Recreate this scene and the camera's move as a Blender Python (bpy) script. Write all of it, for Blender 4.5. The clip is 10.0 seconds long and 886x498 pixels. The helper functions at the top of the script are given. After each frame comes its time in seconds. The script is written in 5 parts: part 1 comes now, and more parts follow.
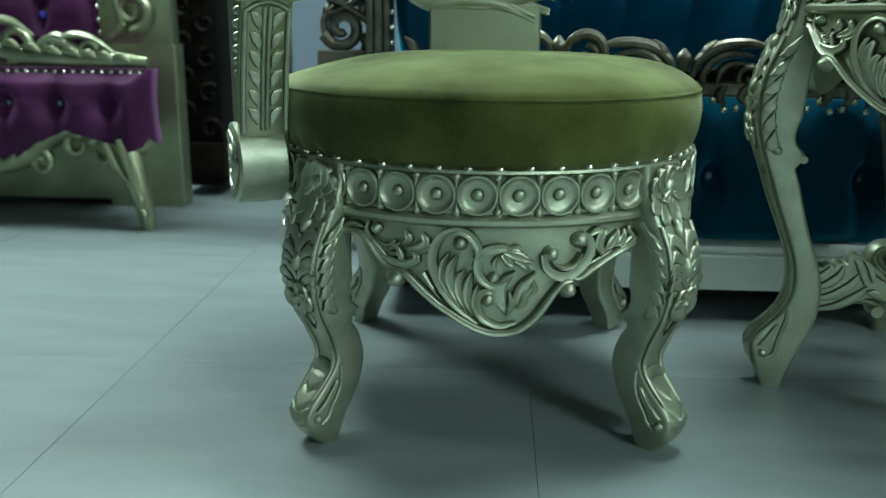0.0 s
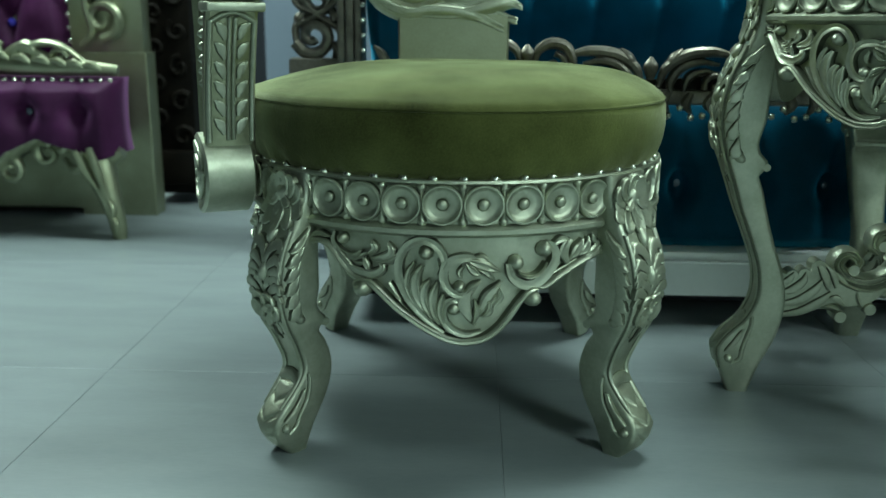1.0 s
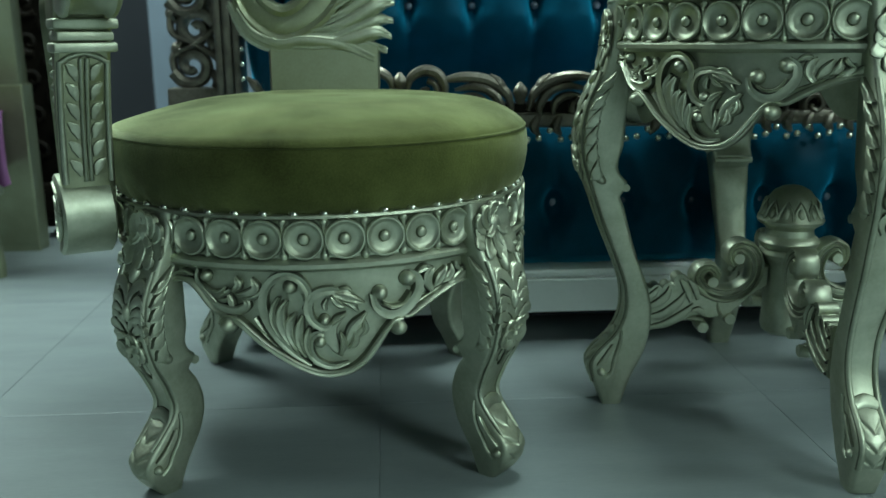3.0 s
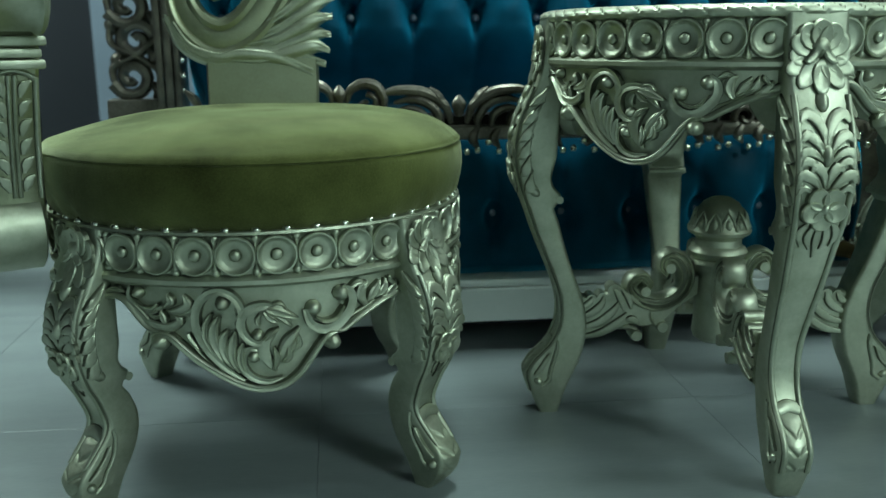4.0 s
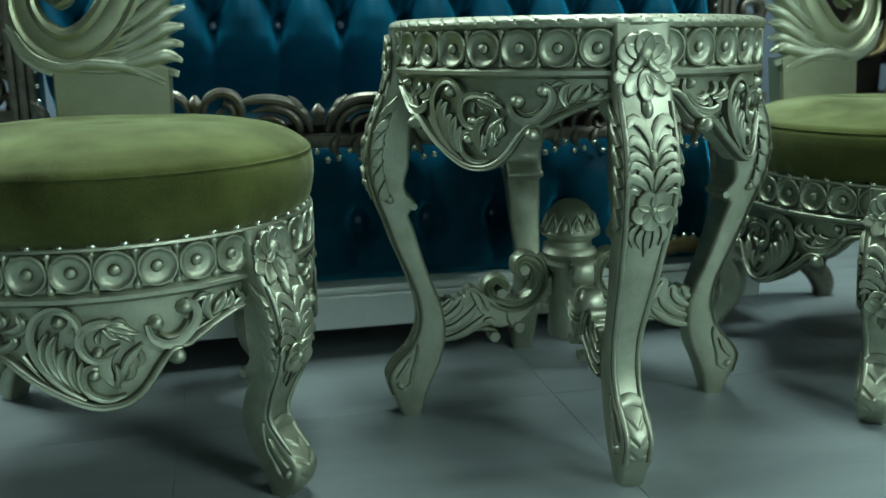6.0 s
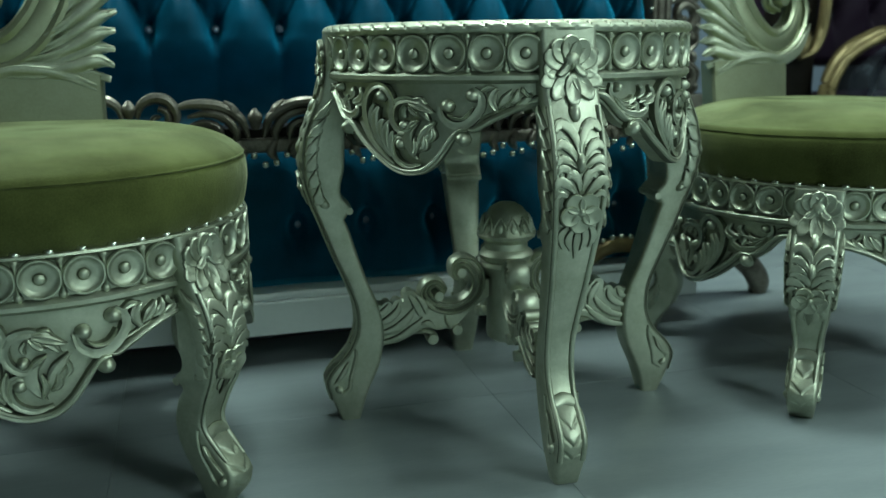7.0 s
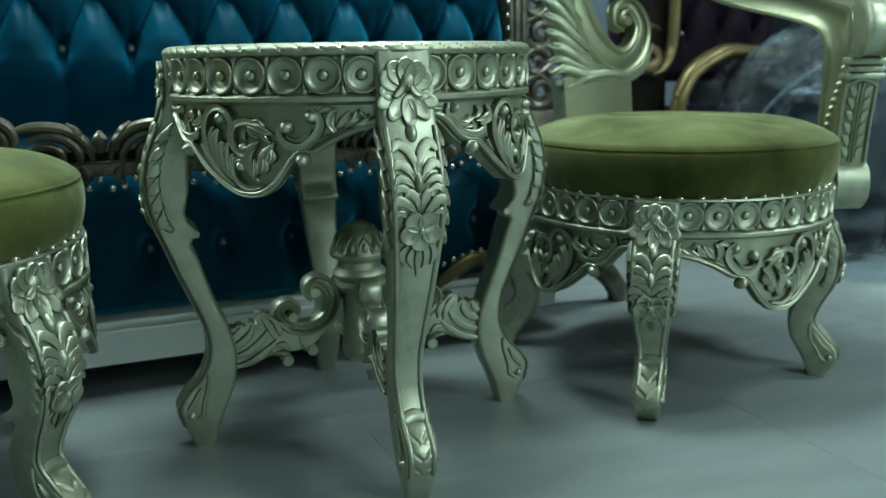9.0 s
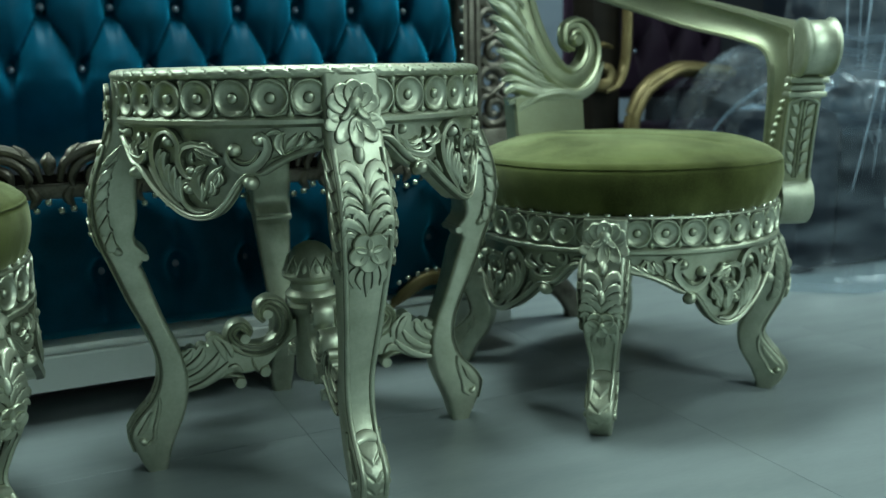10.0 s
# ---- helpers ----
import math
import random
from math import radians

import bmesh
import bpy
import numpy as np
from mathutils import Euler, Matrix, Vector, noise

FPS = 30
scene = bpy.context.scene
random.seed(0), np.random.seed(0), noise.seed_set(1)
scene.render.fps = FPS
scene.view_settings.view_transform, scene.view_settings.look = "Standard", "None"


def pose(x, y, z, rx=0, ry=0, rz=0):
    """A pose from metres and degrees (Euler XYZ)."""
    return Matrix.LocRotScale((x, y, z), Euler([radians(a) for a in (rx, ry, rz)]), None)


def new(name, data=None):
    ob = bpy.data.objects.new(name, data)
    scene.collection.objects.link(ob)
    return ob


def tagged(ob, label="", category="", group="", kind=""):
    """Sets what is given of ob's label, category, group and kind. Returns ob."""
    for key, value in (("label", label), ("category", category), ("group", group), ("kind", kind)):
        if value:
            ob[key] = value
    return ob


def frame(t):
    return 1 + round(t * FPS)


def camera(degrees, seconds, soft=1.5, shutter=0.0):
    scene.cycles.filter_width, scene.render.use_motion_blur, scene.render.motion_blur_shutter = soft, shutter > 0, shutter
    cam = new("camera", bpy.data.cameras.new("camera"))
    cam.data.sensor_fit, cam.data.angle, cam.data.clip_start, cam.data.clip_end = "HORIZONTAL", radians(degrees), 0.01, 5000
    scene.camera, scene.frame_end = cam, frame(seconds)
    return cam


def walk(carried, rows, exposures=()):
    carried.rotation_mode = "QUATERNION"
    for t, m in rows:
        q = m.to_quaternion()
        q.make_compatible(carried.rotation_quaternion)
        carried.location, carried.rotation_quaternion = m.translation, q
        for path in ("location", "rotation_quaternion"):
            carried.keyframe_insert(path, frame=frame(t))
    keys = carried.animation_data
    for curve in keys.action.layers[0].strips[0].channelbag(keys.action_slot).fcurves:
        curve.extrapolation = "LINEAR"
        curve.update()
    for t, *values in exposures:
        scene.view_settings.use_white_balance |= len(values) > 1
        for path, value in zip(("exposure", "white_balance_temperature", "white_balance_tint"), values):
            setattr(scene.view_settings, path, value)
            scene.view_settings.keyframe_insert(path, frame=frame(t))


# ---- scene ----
cam = camera(53.1, 10.0)
cam.data.dof.use_dof = True
cam.data.dof.focus_distance = 1.15
cam.data.dof.aperture_fstop = 4.4
METRES, EYE, TILT, LEAN, TURN = 0.3086, 0.5272, -14.742, -0.552, 3.4
ROWS = [
    (0.0, 0.0, 0.0, 0.0, 0.0, 0.0, -0.0),
    (0.5, 0.0164, -0.0093, 0.0071, -0.38, 0.15, 0.0),
    (1.0, 0.0525, -0.0179, 0.0157, -1.3, 0.32, 0.34),
    (1.5, 0.1009, -0.0318, 0.029, -2.53, 0.41, 1.16),
    (2.0, 0.1541, -0.053, 0.0474, -3.97, 0.72, 1.51),
    (2.5, 0.2047, -0.0654, 0.0584, -5.35, 0.98, 2.23),
    (4.0, 0.3403, -0.1448, 0.0997, -9.41, 1.3, 3.39),
    (4.5, 0.3931, -0.1764, 0.1091, -10.99, 1.42, 3.7),
    (5.0, 0.4537, -0.2015, 0.1096, -12.56, 1.42, 4.3),
    (5.5, 0.5078, -0.2195, 0.1058, -14.22, 1.21, 4.83),
    (7.0, 0.6348, -0.2853, 0.101, -18.54, 0.85, 6.04),
    (7.5, 0.6854, -0.3129, 0.0992, -20.4, 0.87, 6.54),
    (8.0, 0.7341, -0.3422, 0.1, -22.19, 0.93, 7.06),
    (8.5, 0.7784, -0.3667, 0.0957, -24.05, 0.94, 7.42),
    (9.0, 0.8151, -0.3902, 0.0975, -25.5, 0.92, 7.88),
    (9.5, 0.8449, -0.4145, 0.1025, -26.78, 1.08, 8.34),
    (10.0, 0.8655, -0.442, 0.1115, -27.78, 1.54, 8.59),
]
EXPOSURES = [(0.0, 0.17), (2.0, 0.06), (4.5, -0.06), (10.0, -0.09)]
walk(cam, [(t, pose(0, 0, EYE, TILT, LEAN, TURN) @ pose(METRES * x, METRES * y, METRES * z, 90 + pitch, roll, yaw)) for t, x, y, z, yaw, pitch, roll in ROWS], EXPOSURES)

# ---- light ----
world = bpy.data.worlds.new("showroom_world")
scene.world = world
world.use_nodes = True
world.node_tree.nodes["Background"].inputs[0].default_value = (0.45, 0.6, 0.65, 1)
world.node_tree.nodes["Background"].inputs[1].default_value = 0.001

LAMP = (0.772, 1.0, 0.95)
PANELS = [(-1.5, 2.1, 52), (-1.9, 3.1, 50), (3.2, 0.6, 36), (0.80, 1.66, 64), (2.6, -1.9, 92)]


def ceiling_lamp_light(x, y, power):
    data = bpy.data.lights.new("ceiling_light", "AREA")
    data.shape, data.size, data.size_y = "RECTANGLE", 1.14, 0.56
    data.energy, data.color = power, LAMP
    ob = new("ceiling_light", data)
    ob.matrix_world = pose(x, y, 2.74)
    return ob


for px, py, pw in PANELS:
    ceiling_lamp_light(px, py, pw)


# ---- materials ----
def material(name, base, rough=0.5, metal=0.0, var=0.15, scale=8.0, fine=120.0, bump=0.15, sheen=0.0, sheen_tint=(1, 1, 1), second=None, rvar=0.12, coat=0.0, stretch=(1, 1, 1), sheen_rough=0.36, spec=0.5, lean=0.0):
    """A procedural surface: colour varied at two scales, roughness varied, fine relief."""
    m = bpy.data.materials.new(name)
    m.use_nodes = True
    nt = m.node_tree
    nd, ln = nt.nodes, nt.links
    bs = nd["Principled BSDF"]
    tc = nd.new("ShaderNodeTexCoord")
    mp = nd.new("ShaderNodeMapping")
    mp.inputs["Scale"].default_value = stretch
    ln.new(tc.outputs["Object"], mp.inputs[0])
    n1 = nd.new("ShaderNodeTexNoise")
    n1.inputs["Scale"].default_value, n1.inputs["Detail"].default_value = scale, 5
    n2 = nd.new("ShaderNodeTexNoise")
    n2.inputs["Scale"].default_value, n2.inputs["Detail"].default_value = fine, 3
    ln.new(mp.outputs[0], n1.inputs["Vector"])
    ln.new(mp.outputs[0], n2.inputs["Vector"])
    mix = nd.new("ShaderNodeMix")
    mix.data_type = "RGBA"
    c2 = second or tuple(c * (1 - 2.2 * var) for c in base)
    c1 = tuple(min(1, c * (1 + var)) for c in base)
    mix.inputs[6].default_value, mix.inputs[7].default_value = (*c1, 1), (*c2, 1)
    add = nd.new("ShaderNodeMath")
    add.operation = "MULTIPLY_ADD"
    ln.new(n2.outputs[0], add.inputs[0])
    add.inputs[1].default_value = 0.5
    sub = nd.new("ShaderNodeMath")
    sub.operation = "MULTIPLY_ADD"
    ln.new(n1.outputs[0], sub.inputs[0])
    sub.inputs[1].default_value, sub.inputs[2].default_value = 1.6, -0.55
    ln.new(sub.outputs[0], add.inputs[2])
    cl = nd.new("ShaderNodeClamp")
    ln.new(add.outputs[0], cl.inputs[0])
    ln.new(cl.outputs[0], mix.inputs[0])
    ln.new(mix.outputs[2], bs.inputs["Base Color"])
    mr = nd.new("ShaderNodeMapRange")
    mr.inputs["To Min"].default_value, mr.inputs["To Max"].default_value = max(0.03, rough - rvar), min(1, rough + rvar)
    ln.new(n1.outputs[0], mr.inputs["Value"])
    ln.new(mr.outputs[0], bs.inputs["Roughness"])
    bs.inputs["Metallic"].default_value = metal
    bs.inputs["Specular IOR Level"].default_value = spec
    bs.inputs["Sheen Weight"].default_value = sheen
    bs.inputs["Sheen Tint"].default_value = (*sheen_tint, 1)
    bs.inputs["Sheen Roughness"].default_value = sheen_rough
    bs.inputs["Coat Weight"].default_value = coat
    bs.inputs["Coat Roughness"].default_value = 0.2
    if bump:
        bp = nd.new("ShaderNodeBump")
        bp.inputs["Strength"].default_value, bp.inputs["Distance"].default_value = bump, 0.002
        ln.new(n2.outputs[0], bp.inputs["Height"])
        ln.new(bp.outputs[0], bs.inputs["Normal"])
        if lean:
            # pile brushed one way round and downward
            geo, up, tilt, total, unit = nd.new("ShaderNodeNewGeometry"), nd.new("ShaderNodeVectorMath"), nd.new("ShaderNodeVectorMath"), nd.new("ShaderNodeVectorMath"), nd.new("ShaderNodeVectorMath")
            up.operation, tilt.operation, total.operation, unit.operation = "CROSS_PRODUCT", "MULTIPLY_ADD", "ADD", "NORMALIZE"
            ln.new(geo.outputs["Normal"], up.inputs[0])
            up.inputs[1].default_value = (0, 0, 1)
            ln.new(up.outputs[0], tilt.inputs[0])
            tilt.inputs[1].default_value, tilt.inputs[2].default_value = (lean, lean, lean), (0, 0, -0.5 * lean)
            ln.new(geo.outputs["Normal"], total.inputs[0])
            ln.new(tilt.outputs[0], total.inputs[1])
            ln.new(total.outputs[0], unit.inputs[0])
            ln.new(unit.outputs[0], bp.inputs["Normal"])
            brush = nd.new("ShaderNodeMapRange")
            brush.inputs["From Min"].default_value, brush.inputs["From Max"].default_value = 0.3, 0.7
            brush.inputs["To Min"].default_value, brush.inputs["To Max"].default_value = 1.3 * sheen, 0.55 * sheen
            ln.new(n1.outputs[0], brush.inputs["Value"])
            ln.new(brush.outputs[0], bs.inputs["Sheen Weight"])
    return m


SILVER = material("champagne_silver_paint", (0.49, 0.525, 0.415), 0.48, 0.93, 0.08, 26, 190, 0.14, second=(0.32, 0.35, 0.255))
# antique glaze that also paints the shade in carved crevices
GLAZE_SHADE = material("antique_glaze_and_crevice_shade", (0.155, 0.172, 0.122), 0.5, 0.75, 0.2, 30, 190, 0.1)
CHAMPAGNE = material("champagne_paint_plain", (0.36, 0.385, 0.265), 0.40, 0.86, 0.10, 9, 220, 0.08, second=(0.24, 0.26, 0.165))
GREEN = material("olive_green_velvet", (0.088, 0.102, 0.029), 0.85, 0, 0.36, 9, 420, 0.3, sheen=0.62, sheen_tint=(0.92, 1.0, 0.64), sheen_rough=0.40, spec=0.04, lean=0.12)
TEAL = material("teal_blue_velvet", (0.002, 0.056, 0.099), 0.42, 0, 0.25, 9, 380, 0.2, sheen=1.0, sheen_tint=(0.02, 0.56, 0.92), spec=0.05)
PURPLE = material("purple_velvet", (0.062, 0.012, 0.055), 0.6, 0, 0.25, 9, 380, 0.2, sheen=0.40, sheen_tint=(0.8, 0.36, 0.78), spec=0.15)
BRONZE = material("dark_antique_silver_wood", (0.20, 0.186, 0.152), 0.38, 0.75, 0.25, 25, 200, 0.2, second=(0.05, 0.045, 0.035))
BROWN = material("dark_brown_carved_wood", (0.009, 0.007, 0.005), 0.55, 0.0, 0.3, 20, 150, 0.2, spec=0.10)
GOLD = material("old_gold_paint", (0.17, 0.13, 0.055), 0.4, 0.6, 0.2, 18, 200, 0.15)
PLUM = material("plum_velvet", (0.012, 0.005, 0.013), 0.7, 0, 0.25, 9, 300, 0.2, sheen=0.04, sheen_tint=(0.7, 0.4, 0.7), spec=0.12)
NAIL = material("polished_nail_head", (0.66, 0.69, 0.58), 0.27, 1.0, 0.05, 40, 200, 0.0)
GEM = material("crystal_button", (0.14, 0.18, 0.24), 0.12, 0.3, 0.1, 40, 100, 0.0, coat=1.0)
GEMBLUE = material("blue_crystal_button", (0.08, 0.07, 0.6), 0.08, 0.2, 0.1, 40, 100, 0.0, coat=1.0)
TILE = material("grey_floor_tile", (0.207, 0.238, 0.242), 0.38, 0, 0.05, 3.2, 60, 0.06, second=(0.152, 0.180, 0.185), stretch=(1, 4, 1), rvar=0.12)
GROUT = material("dark_tile_joint", (0.17, 0.195, 0.197), 0.8, 0, 0.1)
WALLM = material("blue_grey_wall_paint", (0.19, 0.24, 0.30), 0.7, 0, 0.04, 2, 90, 0.05)
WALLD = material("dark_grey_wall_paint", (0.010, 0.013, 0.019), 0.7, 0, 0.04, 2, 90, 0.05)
# pale tone for the unseen south wall, which acts as a fill reflector
WALLFILL = material("pale_grey_fill_wall", (0.62, 0.68, 0.68), 0.7, 0, 0.04, 2, 90, 0.05)
CEIL = material("grey_ceiling_paint", (0.13, 0.14, 0.145), 0.8, 0, 0.03, 2, 90, 0.05)
PLINTH = material("pale_painted_board", (0.82, 0.86, 0.84), 0.5, 0, 0.04, 4, 90, 0.05)
NAVY = material("dark_blue_fabric", (0.004, 0.007, 0.014), 0.6, 0, 0.2, 9, 300, 0.2, sheen=0.03, sheen_tint=(0.5, 0.7, 1), spec=0.2)

film = bpy.data.materials.new("clear_plastic_film")
film.use_nodes = True
fn, fl = film.node_tree.nodes, film.node_tree.links
fn.remove(fn["Principled BSDF"])
clear, shine, haze = fn.new("ShaderNodeBsdfTransparent"), fn.new("ShaderNodeBsdfGlossy"), fn.new("ShaderNodeBsdfDiffuse")
milky, blend, fres = fn.new("ShaderNodeMixShader"), fn.new("ShaderNodeMixShader"), fn.new("ShaderNodeFresnel")
clear.inputs[0].default_value = (0.84, 0.91, 0.96, 1)
haze.inputs[0].default_value = (0.38, 0.48, 0.56, 1)
shine.inputs[0].default_value = (0.85, 0.93, 1.0, 1)
shine.inputs["Roughness"].default_value = 0.34
fres.inputs[0].default_value = 1.38
crease = fn.new("ShaderNodeTexNoise")
crease.inputs["Scale"].default_value, crease.inputs["Detail"].default_value = 7.0, 6.0
spread = fn.new("ShaderNodeMapRange")
spread.inputs["From Min"].default_value, spread.inputs["From Max"].default_value = 0.38, 0.68
spread.inputs["To Min"].default_value, spread.inputs["To Max"].default_value = 0.01, 0.14
place_of = fn.new("ShaderNodeTexCoord")
slant = fn.new("ShaderNodeMapping")
slant.inputs["Rotation"].default_value = (0.0, 0.75, 0.4)
slant.inputs["Scale"].default_value = (0.45, 1.6, 2.6)
fl.new(place_of.outputs["Object"], slant.inputs[0])
fl.new(slant.outputs[0], crease.inputs["Vector"])
fl.new(crease.outputs[0], spread.inputs["Value"])
fl.new(spread.outputs[0], milky.inputs[0])
fl.new(clear.outputs[0], milky.inputs[1])
fl.new(haze.outputs[0], milky.inputs[2])
gain = fn.new("ShaderNodeMath")
gain.operation = "MULTIPLY_ADD"
gain.inputs[1].default_value, gain.inputs[2].default_value = 0.20, 0.006
fl.new(fres.outputs[0], gain.inputs[0])
fl.new(gain.outputs[0], blend.inputs[0])
fl.new(milky.outputs[0], blend.inputs[1])
fl.new(shine.outputs[0], blend.inputs[2])
fl.new(blend.outputs[0], fn["Material Output"].inputs[0])

glow = bpy.data.materials.new("lamp_diffuser")
glow.use_nodes = True
glow.node_tree.nodes["Principled BSDF"].inputs["Emission Color"].default_value = (*LAMP, 1)
glow.node_tree.nodes["Principled BSDF"].inputs["Emission Strength"].default_value = 6


# ---- mesh tools ----
def mesh_of(name, bm, mat, sharp=38):
    bmesh.ops.recalc_face_normals(bm, faces=bm.faces[:])
    for f in bm.faces:
        f.smooth = True
    lim = radians(sharp)
    for e in bm.edges:
        if len(e.link_faces) == 2 and e.calc_face_angle(0) > lim:
            e.smooth = False
    me = bpy.data.meshes.new(name)
    bm.to_mesh(me)
    bm.free()
    me.materials.append(mat)
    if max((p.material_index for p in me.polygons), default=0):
        me.materials.append(GLAZE_SHADE)
    return me


def part(name, bm, mat, parent=None, label="", sharp=38):
    """Links a bmesh, or a mesh that others share, as one object under a thing or a part."""
    me = bm if isinstance(bm, bpy.types.Mesh) else mesh_of(name, bm, mat, sharp)
    ob = new(name, me)
    ob.parent = parent
    if label:
        tagged(ob, label)
    return ob


def pieces():
    """A list to gather carved pieces in: add(kind) gives a fresh bmesh."""
    made = []

    def add(kind):
        made.append((kind, bmesh.new()))
        return made[-1][1]
    return made, add


def finish(made, mat, sharp=48):
    return [(kind, mesh_of(kind, bm, mat, sharp)) for kind, bm in made]


def place(done, mat, parent):
    for kind, me in done:
        part(kind, me, mat, parent)


def thing(name, m, label, category, group=""):
    ob = new(name)
    ob.matrix_world = m
    return tagged(ob, label, category, group)


def setting(name, bm, mat, label):
    return tagged(part(name, bm, mat), label, name.split("_")[0], kind="structure")


def rings(bm, loops, closed=True, cap=True):
    """Skins a row of equal point loops."""
    vs = [[bm.verts.new(p) for p in lp] for lp in loops]
    n = len(vs[0])
    for a, b in zip(vs, vs[1:]):
        for i in range(n if closed else n - 1):
            j = (i + 1) % n
            bm.faces.new((a[i], a[j], b[j], b[i]))
    if cap:
        bm.faces.new(vs[0])
        bm.faces.new(vs[-1])
    return vs


def box(bm, x0, x1, y0, y1, z0, z1, bev=0.003):
    ps = [(x, y, z) for x in (x0, x1) for y in (y0, y1) for z in (z0, z1)]
    v = [bm.verts.new(p) for p in ps]
    fs = [bm.faces.new([v[i] for i in q]) for q in ((0, 1, 3, 2), (4, 6, 7, 5), (0, 4, 5, 1), (2, 3, 7, 6), (0, 2, 6, 4), (1, 5, 7, 3))]
    if bev:
        es = list({e for f in fs for e in f.edges})
        bmesh.ops.bevel(bm, geom=es, offset=bev, segments=2, affect="EDGES", profile=0.5)


def lathe(bm, prof, seg=48, a0=0.0, a1=360.0, cx=0, cy=0):
    """Turns a closed or open profile of (r, z) about the upright axis."""
    full = abs(a1 - a0) >= 359.9
    n = seg if full else seg + 1
    cols = []
    for i in range(n):
        a = radians(a0 + (a1 - a0) * i / seg)
        cols.append([bm.verts.new((cx + r * math.cos(a), cy + r * math.sin(a), z)) for r, z in prof])
    for i in range(seg):
        a, b = cols[i], cols[(i + 1) % n]
        for j in range(len(prof) - 1):
            bm.faces.new((a[j], b[j], b[j + 1], a[j + 1]))


def smooth_path(pts, n):
    """Catmull-Rom through points of any dimension, n samples."""
    P = [np.array(p, float) for p in pts]
    P = [2 * P[0] - P[1]] + P + [2 * P[-1] - P[-2]]
    out = []
    m = len(P) - 3
    for k in range(n):
        s = k / (n - 1) * m
        i = min(int(s), m - 1)
        t = s - i
        a, b, c, d = P[i:i + 4]
        out.append(0.5 * (2 * b + (c - a) * t + (2 * a - 5 * b + 4 * c - d) * t * t + (3 * b - a - 3 * c + d) * t ** 3))
    return out


def tube(bm, pts, rad, seg=10, n=24, flat=1.0, side=None, power=2.0):
    """A tube along a smooth path; rad: radius along it; flat: depth over width; side: axis that stays the depth."""
    P = smooth_path(pts, n)
    R = [float(r[0]) for r in smooth_path([(r,) for r in rad], n)] if len(rad) > 1 else [rad[0]] * n
    loops = []
    for i, p in enumerate(P):
        t = P[min(i + 1, n - 1)] - P[max(i - 1, 0)]
        t = t / (np.linalg.norm(t) + 1e-9)
        s = np.array(side if side is not None else (0, 0, 1.0), float)
        if abs(s @ t) > 0.98:
            s = np.array((0, 1.0, 0))
        w = np.cross(t, s)
        w /= np.linalg.norm(w)
        s = np.cross(w, t)
        r = max(R[i], 0.0004)
        lp = []
        for k in range(seg):
            a = 2 * math.pi * k / seg
            c, q = math.cos(a), math.sin(a)
            c, q = (math.copysign(abs(c) ** (2 / power), c), math.copysign(abs(q) ** (2 / power), q))
            lp.append(p + w * (r * c) + s * (r * flat * q))
        loops.append(lp)
    rings(bm, loops)


def stroke(bm, fm, pts, w, h, n=11, sec=7, channel=False):
    """A carved ridge along a path on a surface: fm(u, v, height) gives the place; w, h: half width and height along it."""
    P = smooth_path(pts, n)
    W = [float(x[0]) for x in smooth_path([(x,) for x in w], n)]
    leaf = w[0] < 0.7 * max(w) and w[-1] < 0.7 * max(w)
    shape = (0, 0.95, 0.93, 0.82, 0.93, 0.95, 0) if channel else (0, 0.78, 0.95, 0.86, 1.0, 0.86, 0) if leaf else tuple(math.sin(math.pi * k / 6) for k in range(7))
    loops = []
    for i, p in enumerate(P):
        t = P[min(i + 1, n - 1)] - P[max(i - 1, 0)]
        t = t / (np.linalg.norm(t) + 1e-9)
        q = np.array((-t[1], t[0]))
        ww = max(W[i], 0.0003)
        hh = h * min(1.0, 0.35 + ww / max(w))
        lp = []
        for k in range(sec):
            a = math.pi * k / (sec - 1)
            u = p + q * (ww * math.cos(a))
            lp.append(fm(u[0], u[1], -0.0015 + (hh + 0.0015) * shape[k]))
        loops.append(lp)
    for row in glaze_shade_rows(bm, loops):
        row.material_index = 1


def glaze_shade_rows(bm, loops):
    """Skins a carved ridge and gives back its two outermost strips, darkened as glaze and painted crevice shade."""
    first = len(bm.faces)
    rings(bm, loops, closed=False, cap=False)
    bm.faces.ensure_lookup_table()
    wide = len(loops[0]) - 1
    return [bm.faces[i] for i in range(first, len(bm.faces)) if (i - first) % wide in (0, wide - 1)]


def dome(bm, fm, u, v, ru, rv, h, seg=10, lv=4, turn=0.0):
    """A raised bead or petal on a surface."""
    ct, st = math.cos(turn), math.sin(turn)
    prev = None
    for j in range(lv):
        a = 0.5 * math.pi * (0, 0.14, 0.4, 0.72)[j] if lv == 4 else 0.5 * math.pi * j / lv
        r, hh = math.cos(a), math.sin(a)
        lp = []
        for k in range(seg):
            b = 2 * math.pi * k / seg
            x, y = ru * r * math.cos(b), rv * r * math.sin(b)
            lp.append(bm.verts.new(fm(u + x * ct - y * st, v + x * st + y * ct, -0.001 + (h + 0.001) * hh)))
        if prev:
            for k in range(seg):
                f = bm.faces.new((prev[k], prev[(k + 1) % seg], lp[(k + 1) % seg], lp[k]))
                # dark foot of the bead: glaze and crevice shade in colour
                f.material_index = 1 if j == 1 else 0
        prev = lp
    top = bm.verts.new(fm(u, v, h))
    for k in range(seg):
        bm.faces.new((prev[k], prev[(k + 1) % seg], top))


